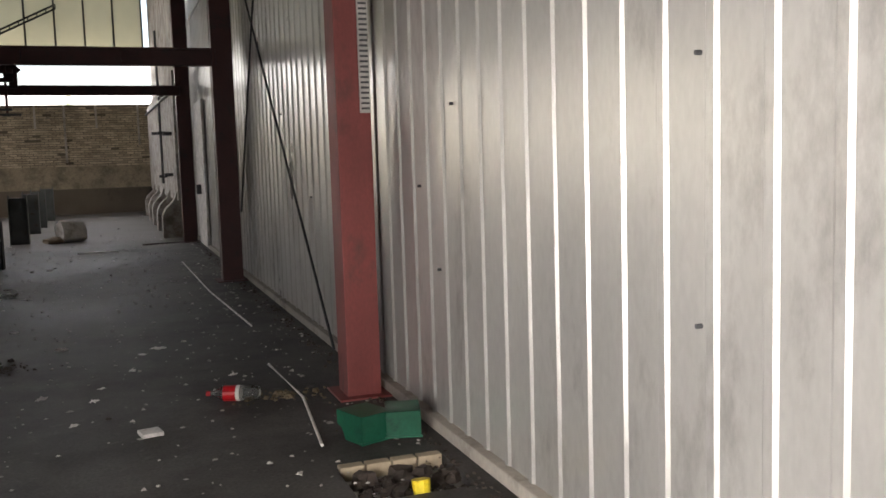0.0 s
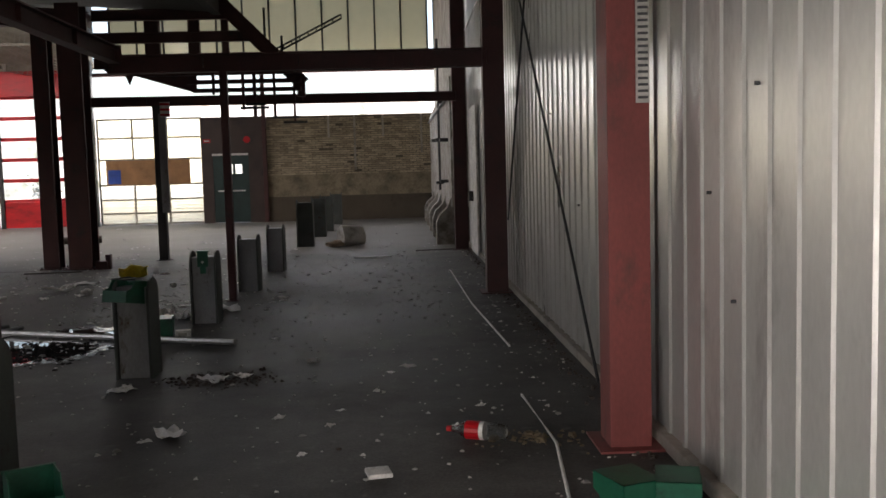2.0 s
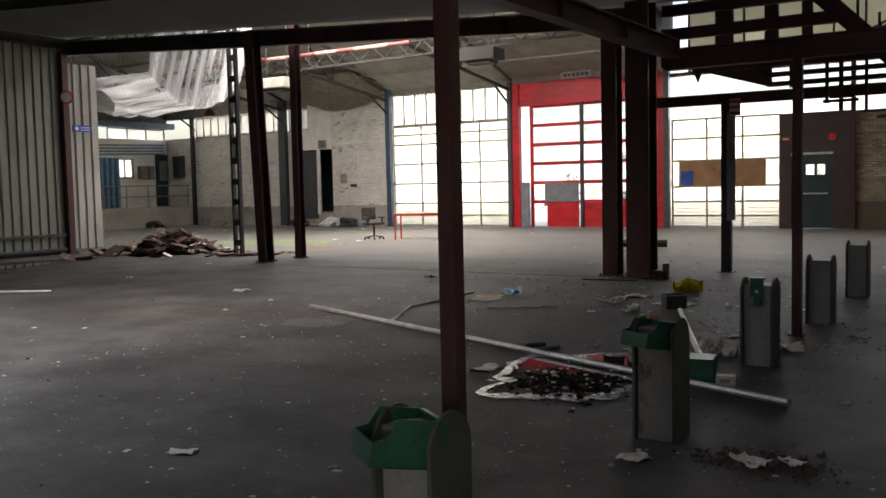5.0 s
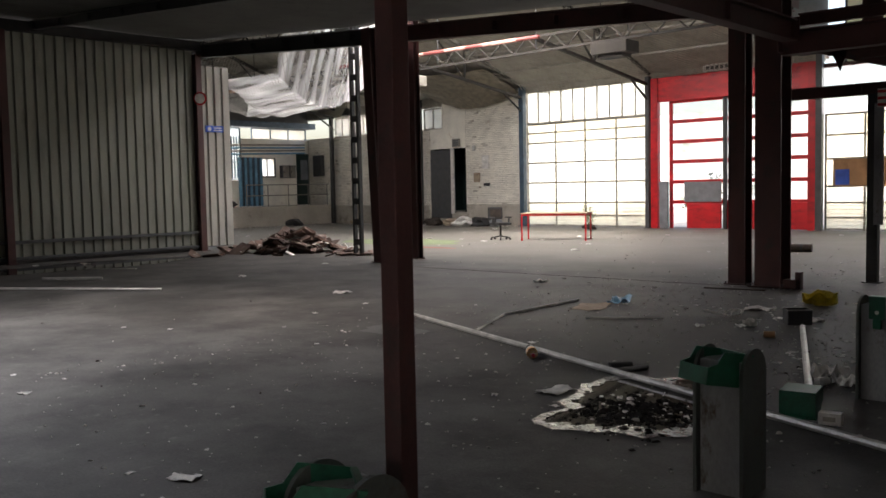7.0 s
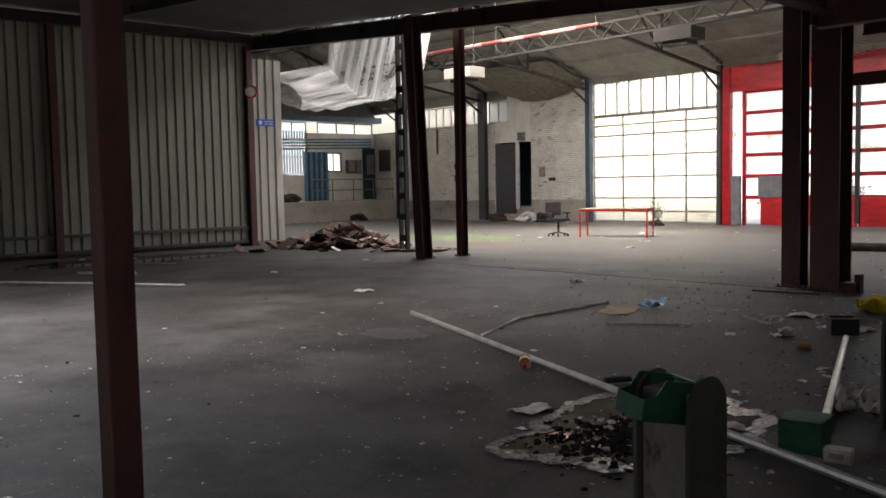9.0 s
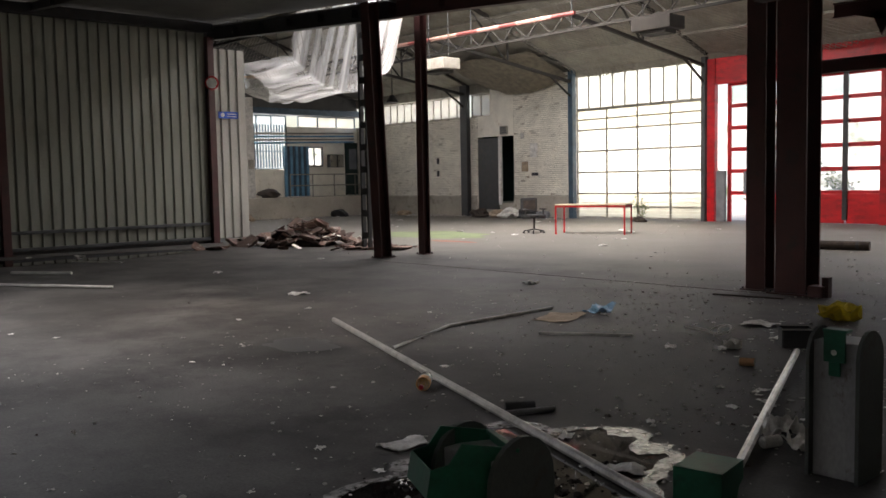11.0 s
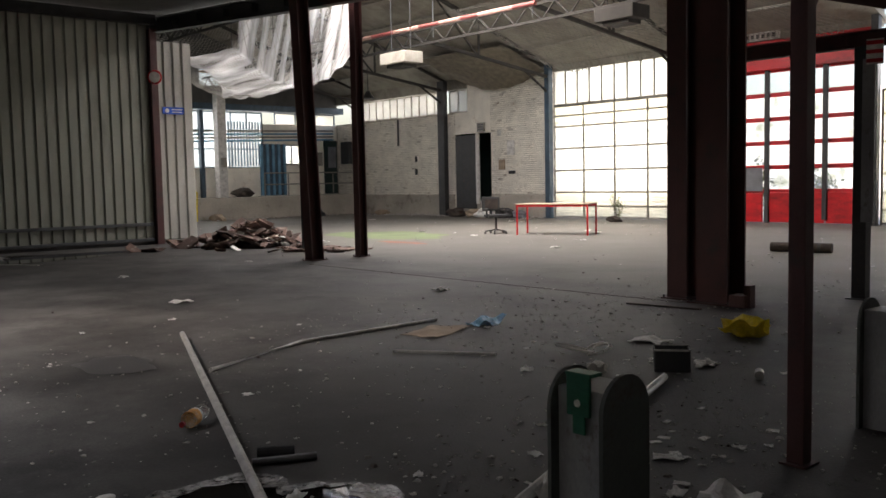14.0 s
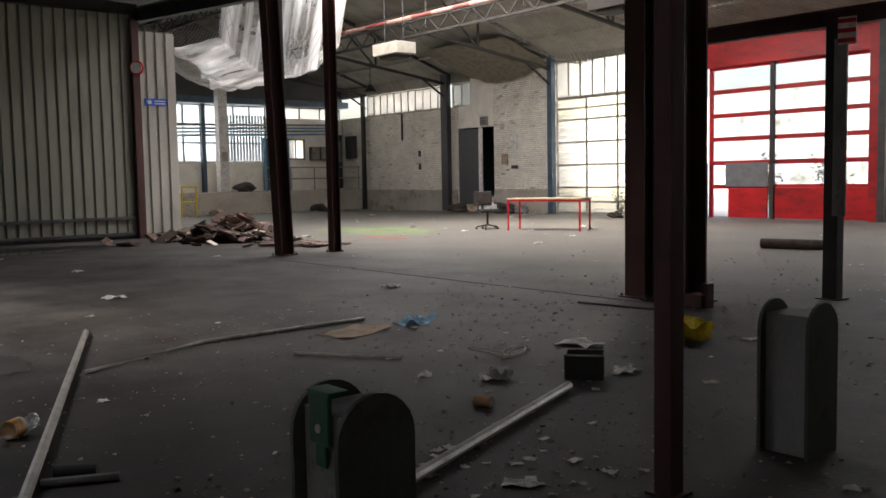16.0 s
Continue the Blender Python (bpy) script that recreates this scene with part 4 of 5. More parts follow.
strewn("bent_tube", [(-6.15, 10.92, 0.02), (-6.7, 12.1, 0.02), (-6.75, 13.8, 0.02)], 0.018, M_ALU, "thin bent grey tube on the floor", "tube")
strewn("lath", [(-16.5, 9.25, 0.03), (-13.2, 11.2, 0.03)], 0.022, M_ALU, "pale lath on the floor near the partition", "lath")
strewn("lath", [(-17.0, 10.9, 0.03), (-16.0, 11.6, 0.03)], 0.03, M_ALU, "short pale lath on the floor", "lath")
strewn("white_stick", [(1.02, 6.7, 0.012), (1.06, 5.6, 0.02), (0.96, 4.6, 0.012)], 0.009, M_WHITE, "thin crooked white stick on the floor", "stick")
strewn("white_strip", [(0.97, 14.7, 0.012), (1.02, 11.0, 0.012), (1.14, 8.4, 0.012)], 0.009, M_WHITE, "long thin white strip along the wall", "strip")
strewn("grey_tube", [(-3.8, 9.96, 0.02), (-3.66, 10.27, 0.02)], 0.02, M_BOLLARD, "short grey tube on the floor", "tube")
strewn("stick", [(-5.7, 12.4, 0.02), (-4.95, 12.9, 0.02)], 0.014, M_ALU, "short pale stick with frayed ends", "stick")


# ---- things in the hall ----
rng = random.Random(5)


def lump(bm, r, seed, squash=(1, 1, 1), sub=2, rough=0.35, at=(0, 0, 0)):
    """Adds an uneven lump."""
    vs = bmesh.ops.create_icosphere(bm, subdivisions=sub, radius=r)["verts"]
    for v in vs:
        k = 1 + rough * noise.noise(v.co * (1.6 / r) + Vector((seed * 3.1, seed, 0)))
        v.co = Vector((v.co.x * squash[0] * k, v.co.y * squash[1] * k, v.co.z * squash[2] * k)) + Vector(at)
    return bm


def crumple(size, seed, fold=0.25, n=6, thick=0.0):
    """A crumpled flat scrap."""
    bm = bmesh.new()
    bmesh.ops.create_grid(bm, x_segments=n, y_segments=n, size=size / 2)
    r = random.Random(seed)
    for v in bm.verts:
        a = noise.noise(Vector((v.co.x / size * 3, v.co.y / size * 3, seed)))
        v.co.z = max(0.0, size * fold * (0.3 + a))
        v.co.x *= 1 + 0.35 * noise.noise(Vector((v.co.y / size * 2, seed, 1)))
        v.co.y *= 0.7 + 0.35 * noise.noise(Vector((v.co.x / size * 2, seed, 5)))
    ex = bmesh.ops.extrude_face_region(bm, geom=bm.faces[:])["geom"]
    bmesh.ops.translate(bm, vec=(0, 0, 0.004), verts=[v for v in ex if isinstance(v, bmesh.types.BMVert)])
    return bm


def table(x, y, rz):
    t = thing("table", "red steel table frame with thin brown top", "table", "", x, y, 0, rz)
    part("tabletop", box(-1.0, -0.4, 0.79, 1.0, 0.4, 0.82, 0.004), M_CARD, t, "worn brown board top")
    for sy in (-1, 1):
        part("rail", box(-0.98, sy * 0.37 - 0.02, 0.74, 0.98, sy * 0.37 + 0.02, 0.79), M_SIGNALRED, t)
    for sx in (-1, 1):
        part("rail", box(sx * 0.96 - 0.02, -0.35, 0.74, sx * 0.96 + 0.02, 0.35, 0.79), M_SIGNALRED, t)
        for sy in (-1, 1):
            part("leg", box(sx * 0.96 - 0.02, sy * 0.37 - 0.02, 0, sx * 0.96 + 0.02, sy * 0.37 + 0.02, 0.74, 0.003), M_SIGNALRED, t)
    return t


table(-15.45, 25.55, 22)


def office_chair(x, y, rz):
    t = thing("office_chair", "worn dark office chair with armrests and star base", "chair", "", x, y, 0, rz)
    part("seat", box(-0.25, -0.25, 0.45, 0.25, 0.25, 0.53, 0.03), M_BLACK, t)
    part("backrest", box(-0.27, 0.24, 0.62, 0.27, 0.3, 1.0, 0.03), M_BLACK, t)
    part("back_pad", box(-0.2, 0.232, 0.68, 0.2, 0.24, 0.93), M_DIRT, t, "torn brown back pad")
    part("spine", box(-0.03, 0.26, 0.42, 0.03, 0.3, 0.66), M_BLACK, t)
    part("gas_column", rod(bmesh.new(), (0, 0, 0.1), (0, 0, 0.46), 0.03), M_BLACK, t)
    for s in (-1, 1):
        bm = bmesh.new()
        bx(bm, s * 0.3 - 0.025, -0.15, 0.66, s * 0.3 + 0.025, 0.15, 0.7, 0.01)
        bx(bm, s * 0.3 - 0.015, -0.05, 0.45, s * 0.3 + 0.015, 0.0, 0.66)
        part("armrest", bm, M_BLACK, t)
    for k in range(5):
        a = k * 2 * math.pi / 5 + 0.3
        c, q = math.cos(a), math.sin(a)
        arm = part("base_arm", bar(bmesh.new(), (0, 0, 0.12), (0.3 * c, 0.3 * q, 0.07), 0.04, 0.03), M_BLACK, t)
        part("castor", rod(bmesh.new(), (0.3 * c - 0.02 * q, 0.3 * q + 0.02 * c, 0.03), (0.3 * c + 0.02 * q, 0.3 * q - 0.02 * c, 0.03), 0.03, 10), M_BLACK, arm)
    return t


office_chair(-17.1, 24.95, 75)

# rubble heap of broken slabs
t = thing("rubble_heap", "heap of broken reddish roof slabs and boards", "rubble", "", -19.0, 18.5)
slabs = []
for k in range(5):
    bm = box(-0.16 - 0.03 * k, -0.1 - 0.02 * k, -0.02, 0.16 + 0.03 * k, 0.1 + 0.02 * k, 0.02 + 0.006 * k)
    for v in bm.verts:
        v.co += Vector((rng.uniform(-0.06, 0.06), rng.uniform(-0.05, 0.05), 0))
    slabs.append(mesh_of("slab", bm, M_RUBBLE))
pale = [mesh_of("slab", box(-0.14, -0.1, -0.015, 0.16, 0.09, 0.015), M_PLASTER), mesh_of("slab", box(-0.2, -0.07, -0.012, 0.15, 0.08, 0.012), M_WBRICK)]
part("heap_core", lump(bmesh.new(), 1.0, 3, (1.0, 0.8, 0.26), 3), M_RUBBLE, t)
for k in range(230):
    a, r = rng.uniform(0, 6.28), abs(rng.gauss(0, 0.75))
    z = 0.42 * max(0.0, 1 - r / 1.25) + 0.04
    piece("slab", rng.choice(slabs if rng.random() < 0.75 else pale), t, pose(r * 1.25 * math.cos(a), r * math.sin(a), z, rng.uniform(-35, 35), rng.uniform(-35, 35), rng.uniform(0, 360)) @ Matrix.Scale(rng.uniform(0.5, 1.2), 4))
for k in range(40):
    piece("slab", rng.choice(slabs), t, pose(1.0 + rng.uniform(0, 2.6), rng.uniform(-0.4, 0.9), 0.03, rng.uniform(-8, 8), 0, rng.uniform(0, 360)) @ Matrix.Scale(rng.uniform(0.3, 0.8), 4))

# signs and lamp on the partition
t = thing("wall_sign", "small blue and white notice on profiled sheets", "sign", "", -21.64, 17.62, 3.3)
part("plate", box(-0.012, 0, 0, 0.012, 0.58, 0.18, 0.003), M_SIGNBLUE, t)
part("disc", rod(bmesh.new(), (0.012, 0.12, 0.09), (0.018, 0.12, 0.09), 0.055, 16), M_WHITE, t)
for z in (0.055, 0.12):
    part("text_bar", box(0.012, 0.25, z - 0.012, 0.016, 0.53, z + 0.012), M_WHITE, t)
t = thing("round_sign", "round red-edged white sign on a red column", "sign", "", -21.55, 17.42, 4.2)
part("ring", rod(bmesh.new(), (0, 0, 0), (0.02, -0.015, 0), 0.18, 24), M_SIGNALRED, t)
part("face", rod(bmesh.new(), (0.02, -0.015, 0), (0.05, -0.0375, 0), 0.135, 24), M_WHITE, t)

# fallen drum and roll
t = thing("dented_drum", "dented pale beige drum lying on its side", "drum", "", -0.85, 20.5, 0.22, 25)
bm = bmesh.new()
bmesh.ops.create_cone(bm, cap_ends=True, segments=20, radius1=0.23, radius2=0.2, depth=0.5, matrix=pose(0, 0, 0, 0, 90, 0))
bmesh.ops.subdivide_edges(bm, edges=[e for e in bm.edges if abs(e.verts[0].co.x - e.verts[1].co.x) > 0.3], cuts=5)
for v in bm.verts:
    v.co *= 1 + 0.16 * noise.noise(v.co * 4)
part("shell", bm, M_PLASTER, t, smooth=False)
part("spill", lump(bmesh.new(), 0.14, 8, (1.5, 0.9, 0.5), 2, 0.5, (-0.42, -0.1, -0.16)), M_CARD, t)
t = thing("fabric_roll", "dark olive roll lying on the floor", "roll", "", -7.85, 23.8, 0.09, 12)
part("roll", rod(bmesh.new(), (-0.55, 0, 0), (0.55, 0, 0), 0.09, 14), M_DIRT, t)
part("strap", rod(bmesh.new(), (0.3, 0, 0), (0.36, 0, 0), 0.094, 14), M_BLACK, t)


# ---- under the hall roof ----
def lattice(name, a, b, h, label, n=24, material=M_TRUSS):
    """Lattice girder: two chords and zigzag bars."""
    t = thing(name, label, "girder")
    a, b = Vector(a), Vector(b)
    part("chord", bar(bmesh.new(), a, b, 0.07, 0.07), material, t)
    part("chord", bar(bmesh.new(), a + Vector((0, 0, h)), b + Vector((0, 0, h)), 0.07, 0.07), material, t)
    for i in range(n):
        p, q = a.lerp(b, i / n), a.lerp(b, (i + 1) / n)
        if i % 2:
            p.z += h
        else:
            q.z += h
        part("lacing", bar(bmesh.new(), p, q, 0.035, 0.035), material, t)
    return t


lattice("lattice_girder", (-36.0, 26.0, 5.62), (-10.4, 26.0, 5.75), 0.45, "dark lattice steel girder under the hall roof", 52)
lattice("lattice_girder", (-36.0, 20.5, 6.1), (-10.4, 20.5, 6.1), 0.4, "dark lattice steel girder under the hall roof", 52)
for x in (-34.0, -28.2, -22.3, -16.55):
    t = thing("roof_truss", "dark steel rafter with strut and tie under the roof", "truss")
    part("tie", bar(bmesh.new(), (x, NY - 0.05, 5.2), (x, 26.0, 6.15), 0.1, 0.1), M_TRUSS, t)
    part("rafter", bar(bmesh.new(), (x, NY, 5.62), (x, 25.4, 8.2), 0.1, 0.12), M_TRUSS, t)
    part("strut", bar(bmesh.new(), (x, 29.4, 5.65), (x, 29.4, 6.85), 0.06, 0.06), M_TRUSS, t)
    part("strut", bar(bmesh.new(), (x, 29.4, 5.65), (x, 27.4, 7.5), 0.05, 0.05), M_TRUSS, t)
    part("knee", bar(bmesh.new(), (x, NY - 0.05, 4.6), (x, 31.6, 5.4), 0.06, 0.06), M_TRUSS, t)
for y in (31.5, 30.0, 28.5, 27.0):
    solid("purlin", box(-36, y - 0.03, 5.5 + (33.4 - y) * 0.35 - 0.1, -10.5, y + 0.03, 5.5 + (33.4 - y) * 0.35 - 0.02), M_FRAME, "thin grey steel purlin under the roof lining", "purlin", group="purlins")
t = thing("pipe_run", "long red and white overhead pipe with droppers", "pipe")
part("pipe", rod(bmesh.new(), (-24.5, 25.0, 6.0), (-15.6, 25.0, 5.95), 0.06), M_RED, t)
for x0, x1 in ((-23.6, -22.5), (-21.4, -20.2), (-19.3, -18.4), (-17.7, -16.4)):
    part("pale_sleeve", rod(bmesh.new(), (x0, 25.0, 5.998 - (x0 + 24.5) * 0.0056), (x1, 25.0, 5.998 - (x1 + 24.5) * 0.0056), 0.064), M_FADED, t, "faded pinkish pipe sleeve")
for x in (-24, -19.6, -15.7):
    part("dropper", rod(bmesh.new(), (x, 25.0, 5.6), (x, 25.0, 8.2), 0.02), M_BLACK, t)
for x, y, z, m, top in ((-20.85, 24.8, 4.95, M_CEIL, 3.2), (-13.8, 26.2, 5.35, M_TRUSS, 2.68)):
    t = thing("unit_heater", "pale hanging heater box" if m is M_CEIL else "dark hanging heater box under the roof", "heater", "", x, y, z)
    if m is M_CEIL:
        t["label"] = "grubby white heater box hung from the roof"
    part("casing", box(-0.6, -0.35, 0, 0.6, 0.35, 0.34, 0.03), m, t)
    part("outlet", box(-0.4, -0.25, -0.1, 0.4, 0.25, 0, 0.01), M_TRUSS, t)
    for sx in (-0.45, 0.45):
        part("hanger", rod(bmesh.new(), (sx, 0, 0.34), (sx, 0, top), 0.015), M_BLACK, t)
t = thing("pendant_lamp", "dark bell-shaped factory pendant lamp", "lamp", "", -30.7, 30.9, 5.0)
part("shade", rod(bmesh.new(), (0, 0, 0), (0, 0, 0.3), 0.28, 16, 0.08), M_BLACK, t)
part("stem", rod(bmesh.new(), (0, 0, 0.3), (0, 0, 1.5), 0.015), M_BLACK, t)


def sag_sheet(name, fx, nu, nv, material, label, category):
    bm = bmesh.new()
    g = [[bm.verts.new(fx(i / nu, j / nv)) for j in range(nv + 1)] for i in range(nu + 1)]
    for i in range(nu):
        for j in range(nv):
            bm.faces.new((g[i][j], g[i + 1][j], g[i + 1][j + 1], g[i][j + 1]))
    return bm


def big_sag(u, v):
    x = -29.5 + 11.3 * u
    d = x + 22.3
    z = 3.95 + (0.075 * d * d if d < 0 else 0.04 * d if d < 2.2 else 0.09 + 2.9 * (d - 2.2))
    y = 18.9 + 3.5 * v
    z += 0.9 * (2 * v - 1) ** 2 + 0.14 * noise.noise(Vector((x * 1.3, y * 0.3, 0))) + 0.07 * noise.noise(Vector((x * 0.5, y * 5.0, 3))) + 0.03 * math.sin(y * 11.0 + x)
    return (x, y, min(z, 7.7))


t = thing("torn_ceiling_film", "torn translucent plastic film sagging under the rooflight", "plastic sheet")
part("film", sag_sheet("film", lambda u, v: big_sag(0.56 + 0.41 * u + 0.06 * math.sin(9 * v) * (1 - u) ** 3, v), 140, 80, M_FILM, "", ""), M_FILM, t, smooth=True)
bm = bmesh.new()
for k in range(84):
    u0 = k / 83
    for sgn in (-1, 1):
        pts = [Vector(big_sag(min(1, max(0, u0 + sgn * 0.22 * v)), v)) + Vector((0, 0, -0.02)) for v in [i / 10 for i in range(11)]]
        for p, q in zip(pts, pts[1:]):
            if (q - p).length > 0.05:
                bar(bm, p, q, 0.01, 0.01)
net = part("netting", bm, M_NET, t, "grey knotted safety net")
tagged(net, kind="stuff")
for k in range(5):
    x = -28 + k * 2.3
    z = big_sag((x + 29.5) / 11.3, 0.5)[2]
    part("tie_cord", rod(bmesh.new(), (x, 20.6, z), (x, 20.6, 6.9), 0.012, 5), M_BLACK, t)
t = thing("fallen_board", "orange-brown board caught in the sagging net", "board", "", -24.6, 20.6, 4.85, 20)
part("board", box(-0.4, -0.2, 0, 0.4, 0.2, 0.04), M_BOARD, t)


def swag(u, v):
    x = -27.0 + 4.6 * u
    y = 32.85 - 2.2 * v
    return (x, y, 5.45 - 0.5 * math.sin(math.pi * u) * (1 - v) + 0.75 * v + 0.06 * noise.noise(Vector((x * 2, y * 2, 0))))


t = thing("net_swag", "dark brown safety net sagging under the roof by the wall", "net")
part("net", sag_sheet("net", swag, 30, 10, M_NET, "", ""), mat("brown_net", (0.24, 0.21, 0.16), 0.9, scale=5), t)


# net that hangs under the lining over the gates
def gate_net(u, v):
    x = -22.2 + 11.6 * u
    y = 32.8 - 5.5 * v
    return (x, y, 5.5 + 1.6 * v - 0.18 * math.sin(math.pi * 4 * u) ** 2 - 0.1 * math.sin(9 * u))


bm = bmesh.new()
for k in range(70):
    for sgn in (-1, 1):
        pts = [Vector(gate_net(k / 69 + sgn * 0.25 * v, v)) for v in (0, 0.25, 0.5, 0.75, 1)]
        for p, q in zip(pts, pts[1:]):
            if -22.3 < p.x < -10.5 and -22.3 < q.x < -10.5:
                bar(bm, p, q, 0.014, 0.014)
t = thing("safety_net", "brown knotted safety net under the roof over the gates", "net")
tagged(part("netting", bm, M_NET, t), kind="stuff")

# small gear on the whitewashed wall and by the fire door
for x, z, w, h, m, lab in ((-26.0, 3.58, 0.42, 0.36, M_FRAME, "grubby louvred vent over the dark doorway"), (-24.35, 2.69, 0.36, 0.56, M_WHITE, "pale framed notice board on whitewashed brick"), (-24.84, 2.05, 0.3, 0.4, M_CARD, "small brown fuse box on whitewashed brick"), (-24.3, 1.74, 0.3, 0.12, M_BLACK, "dark socket strip on whitewashed brick"), (-24.98, 3.3, 0.14, 0.22, M_ALU, "small pale switch box on whitewashed brick")):
    t = thing("wall_box", lab, "box", "", x, NY - 0.045, z)
    part("casing", box(-w / 2, 0, -h / 2, w / 2, 0.075, h / 2, 0.008), m, t)
    for k in range(3):
        part("slat" if "vent" in lab else "cover", box(-w * 0.4, -0.012, -h * 0.36 + k * h * 0.26, w * 0.4, 0, -h * 0.36 + k * h * 0.26 + h * 0.2, 0.002), M_DFRAME if "vent" in lab else m, t)
t = thing("switch_cabinet", "dark electrical cabinet on the whitewashed corner wall", "cabinet", "", -35.2, NY - 0.2, 2.35)
part("body", box(-0.33, 0, 0, 0.33, 0.2, 1.05, 0.01), M_DFRAME, t)
part("door", box(-0.31, -0.02, 0.02, 0.31, 0, 1.03, 0.005), M_BLACK, t)
for x0, z0, x1, z1 in ((-31.4, 3.05, -31.32, 4.2), (-30.2, 2.3, -30.08, 2.55), (-30.2, 1.75, -30.08, 2.0)):
    solid("wall_fitting", box(x0, NY - 0.02, z0, x1, NY + 0.03, z1, 0.006), M_BLACK, "old dark fitting on the whitewashed wall", "fitting", group="wall fittings")
t = thing("round_sign", "small round red sign on the dark wall over the door", "sign", "", -5.13, NY + 0.02, 2.9)
part("disc", rod(bmesh.new(), (0, 0, 0), (0, 0.03, 0), 0.12, 20), M_SIGNALRED, t)
t = thing("wall_sign", "small red and white sign beside the fire door", "sign", "", -6.52, NY + 0.03, 2.88)
part("plate", box(-0.13, 0, -0.06, 0.13, 0.02, 0.06, 0.003), M_SIGNALRED, t)
part("text_bar", box(-0.09, -0.004, -0.02, 0.09, 0, 0.02), M_WHITE, t)
for x, z0 in ((-2.26, 2.9), (-1.35, 1.75), (-0.35, 2.9), (1.0, 2.3)):
    solid("brick_batten", box(x - 0.035, NY - 0.03, z0, x + 0.035, NY + 0.055, 3.68, 0.005), M_PLINTH, "old upright batten on the bare brick wall", "batten", group="brick wall battens")
t = thing("post_plate", "grey-blue painted cover plate on the dark post", "plate", "", -4.17, 18.11, 0.9)
part("plate", box(-0.07, -0.012, 0, 0.07, 0.018, 1.85, 0.004), M_BOLLARD, t)
t = thing("hanging_tag", "faded red and white barrier tag on the post", "tag", "", -4.1, 18.09, 2.82, 12)
part("tag", box(-0.09, -0.006, -0.14, 0.09, 0.006, 0.14, 0.002), M_WHITE, t)
for z in (-0.1, 0.0, 0.1):
    part("stripe", box(-0.088, -0.011, z - 0.022, 0.088, -0.006, z + 0.022), M_SIGNALRED, t)

# dock side
t = thing("white_pillar", "white painted concrete pillar on the loading dock", "pillar", "", -35.0, 26.2, 0.93)
part("shaft", box(-0.2, -0.2, 0, 0.2, 0.2, 4.4, 0.02), M_WHITE, t)
part("switch_box", box(0.2, -0.12, 1.3, 0.28, 0.12, 1.7, 0.01), M_FRAME, t)
d = tagged(new("door_4"), "faded blue corrugated sliding door on the dock", kind="structure")
for k in range(9):
    part("slat", box(-36.17, 28.75 + k * 0.15, 0.95, -36.08 - 0.03 * (k % 2), 28.89 + k * 0.15, 3.3, 0.01), M_BLUE if k % 2 == 0 else M_DBLUE, d)
t = tagged(new("window_6"), "small bright window in the whitewashed dock wall", kind="structure")
for y0, z0, y1, z1 in ((29.98, 2.34, 30.96, 2.4), (29.98, 3.22, 30.96, 3.28), (29.98, 2.4, 30.05, 3.22), (30.89, 2.4, 30.96, 3.22), (30.45, 2.4, 30.49, 3.22)):
    part("window_frame", box(-36.24, y0, z0, -36.17, y1, z1, 0.004), M_DFRAME, t)
for a, b in ((30.05, 30.45), (30.49, 30.89)):
    part("pane", box(-36.22, a, 2.4, -36.21, b, 3.22), M_CLEAR, t).visible_shadow = False
for y, w, h, z in ((31.2, 0.42, 0.62, 2.3), (31.66, 0.36, 0.62, 2.3)):
    t = thing("switch_cabinet", "dark grey electrical cabinet on the dock wall", "cabinet", "", -36.19, y, z)
    part("body", box(0, 0, 0, 0.25, w, h, 0.01), M_DFRAME, t)
    leaf = part("door", box(0.25, 0.02, 0.02, 0.27, w - 0.02, h - 0.02, 0.005), M_FRAME, t)
    part("handle", box(0.27, 0.05, h / 2 - 0.05, 0.29, 0.08, h / 2 + 0.05), M_BLACK, leaf)
d = tagged(new("door_5"), "dark green glazed door on the dock", kind="structure")
part("leaf", box(-36.18, 32.25, 0.95, -36.1, 32.98, 3.5, 0.01), M_GREEN, d)
part("door_window", box(-36.1, 32.45, 2.2, -36.09, 32.9, 3.2), M_GRNTARP, d)
t = thing("dock_railing", "thin steel pipe railing along the loading dock", "railing")
for z in (1.45, 1.95):
    part("rail", rod(bmesh.new(), (-34.5, 28.0, z), (-34.5, 32.9, z), 0.025), M_FRAME, t)
for k in range(5):
    part("baluster", rod(bmesh.new(), (-34.5, 28.0 + k * 1.2, 0.93), (-34.5, 28.0 + k * 1.2, 1.95), 0.025), M_FRAME, t)
t = thing("dock_pipes", "bundle of grey pipes along the dock wall", "pipe")
for k in range(4):
    part("pipe", rod(bmesh.new(), (-36.16, 18.0, 3.2 + 0.16 * k), (-36.16, 32.8, 3.55 + 0.14 * k), 0.04), M_FRAME if k % 2 else M_BLUE, t)
t = thing("yellow_trolley", "yellow tubular trolley frame by the dock", "trolley", "", -33.4, 23.6)
bm = bmesh.new()
for s in (0, 0.6):
    rod(bm, (0, s, 0), (0.1, s, 1.2), 0.03)
rod(bm, (0.1, 0, 1.2), (0.1, 0.6, 1.2), 0.03)
rod(bm, (0.05, 0, 0.6), (0.05, 0.6, 0.6), 0.03)
part("frame", bm, M_YELLOW, t)
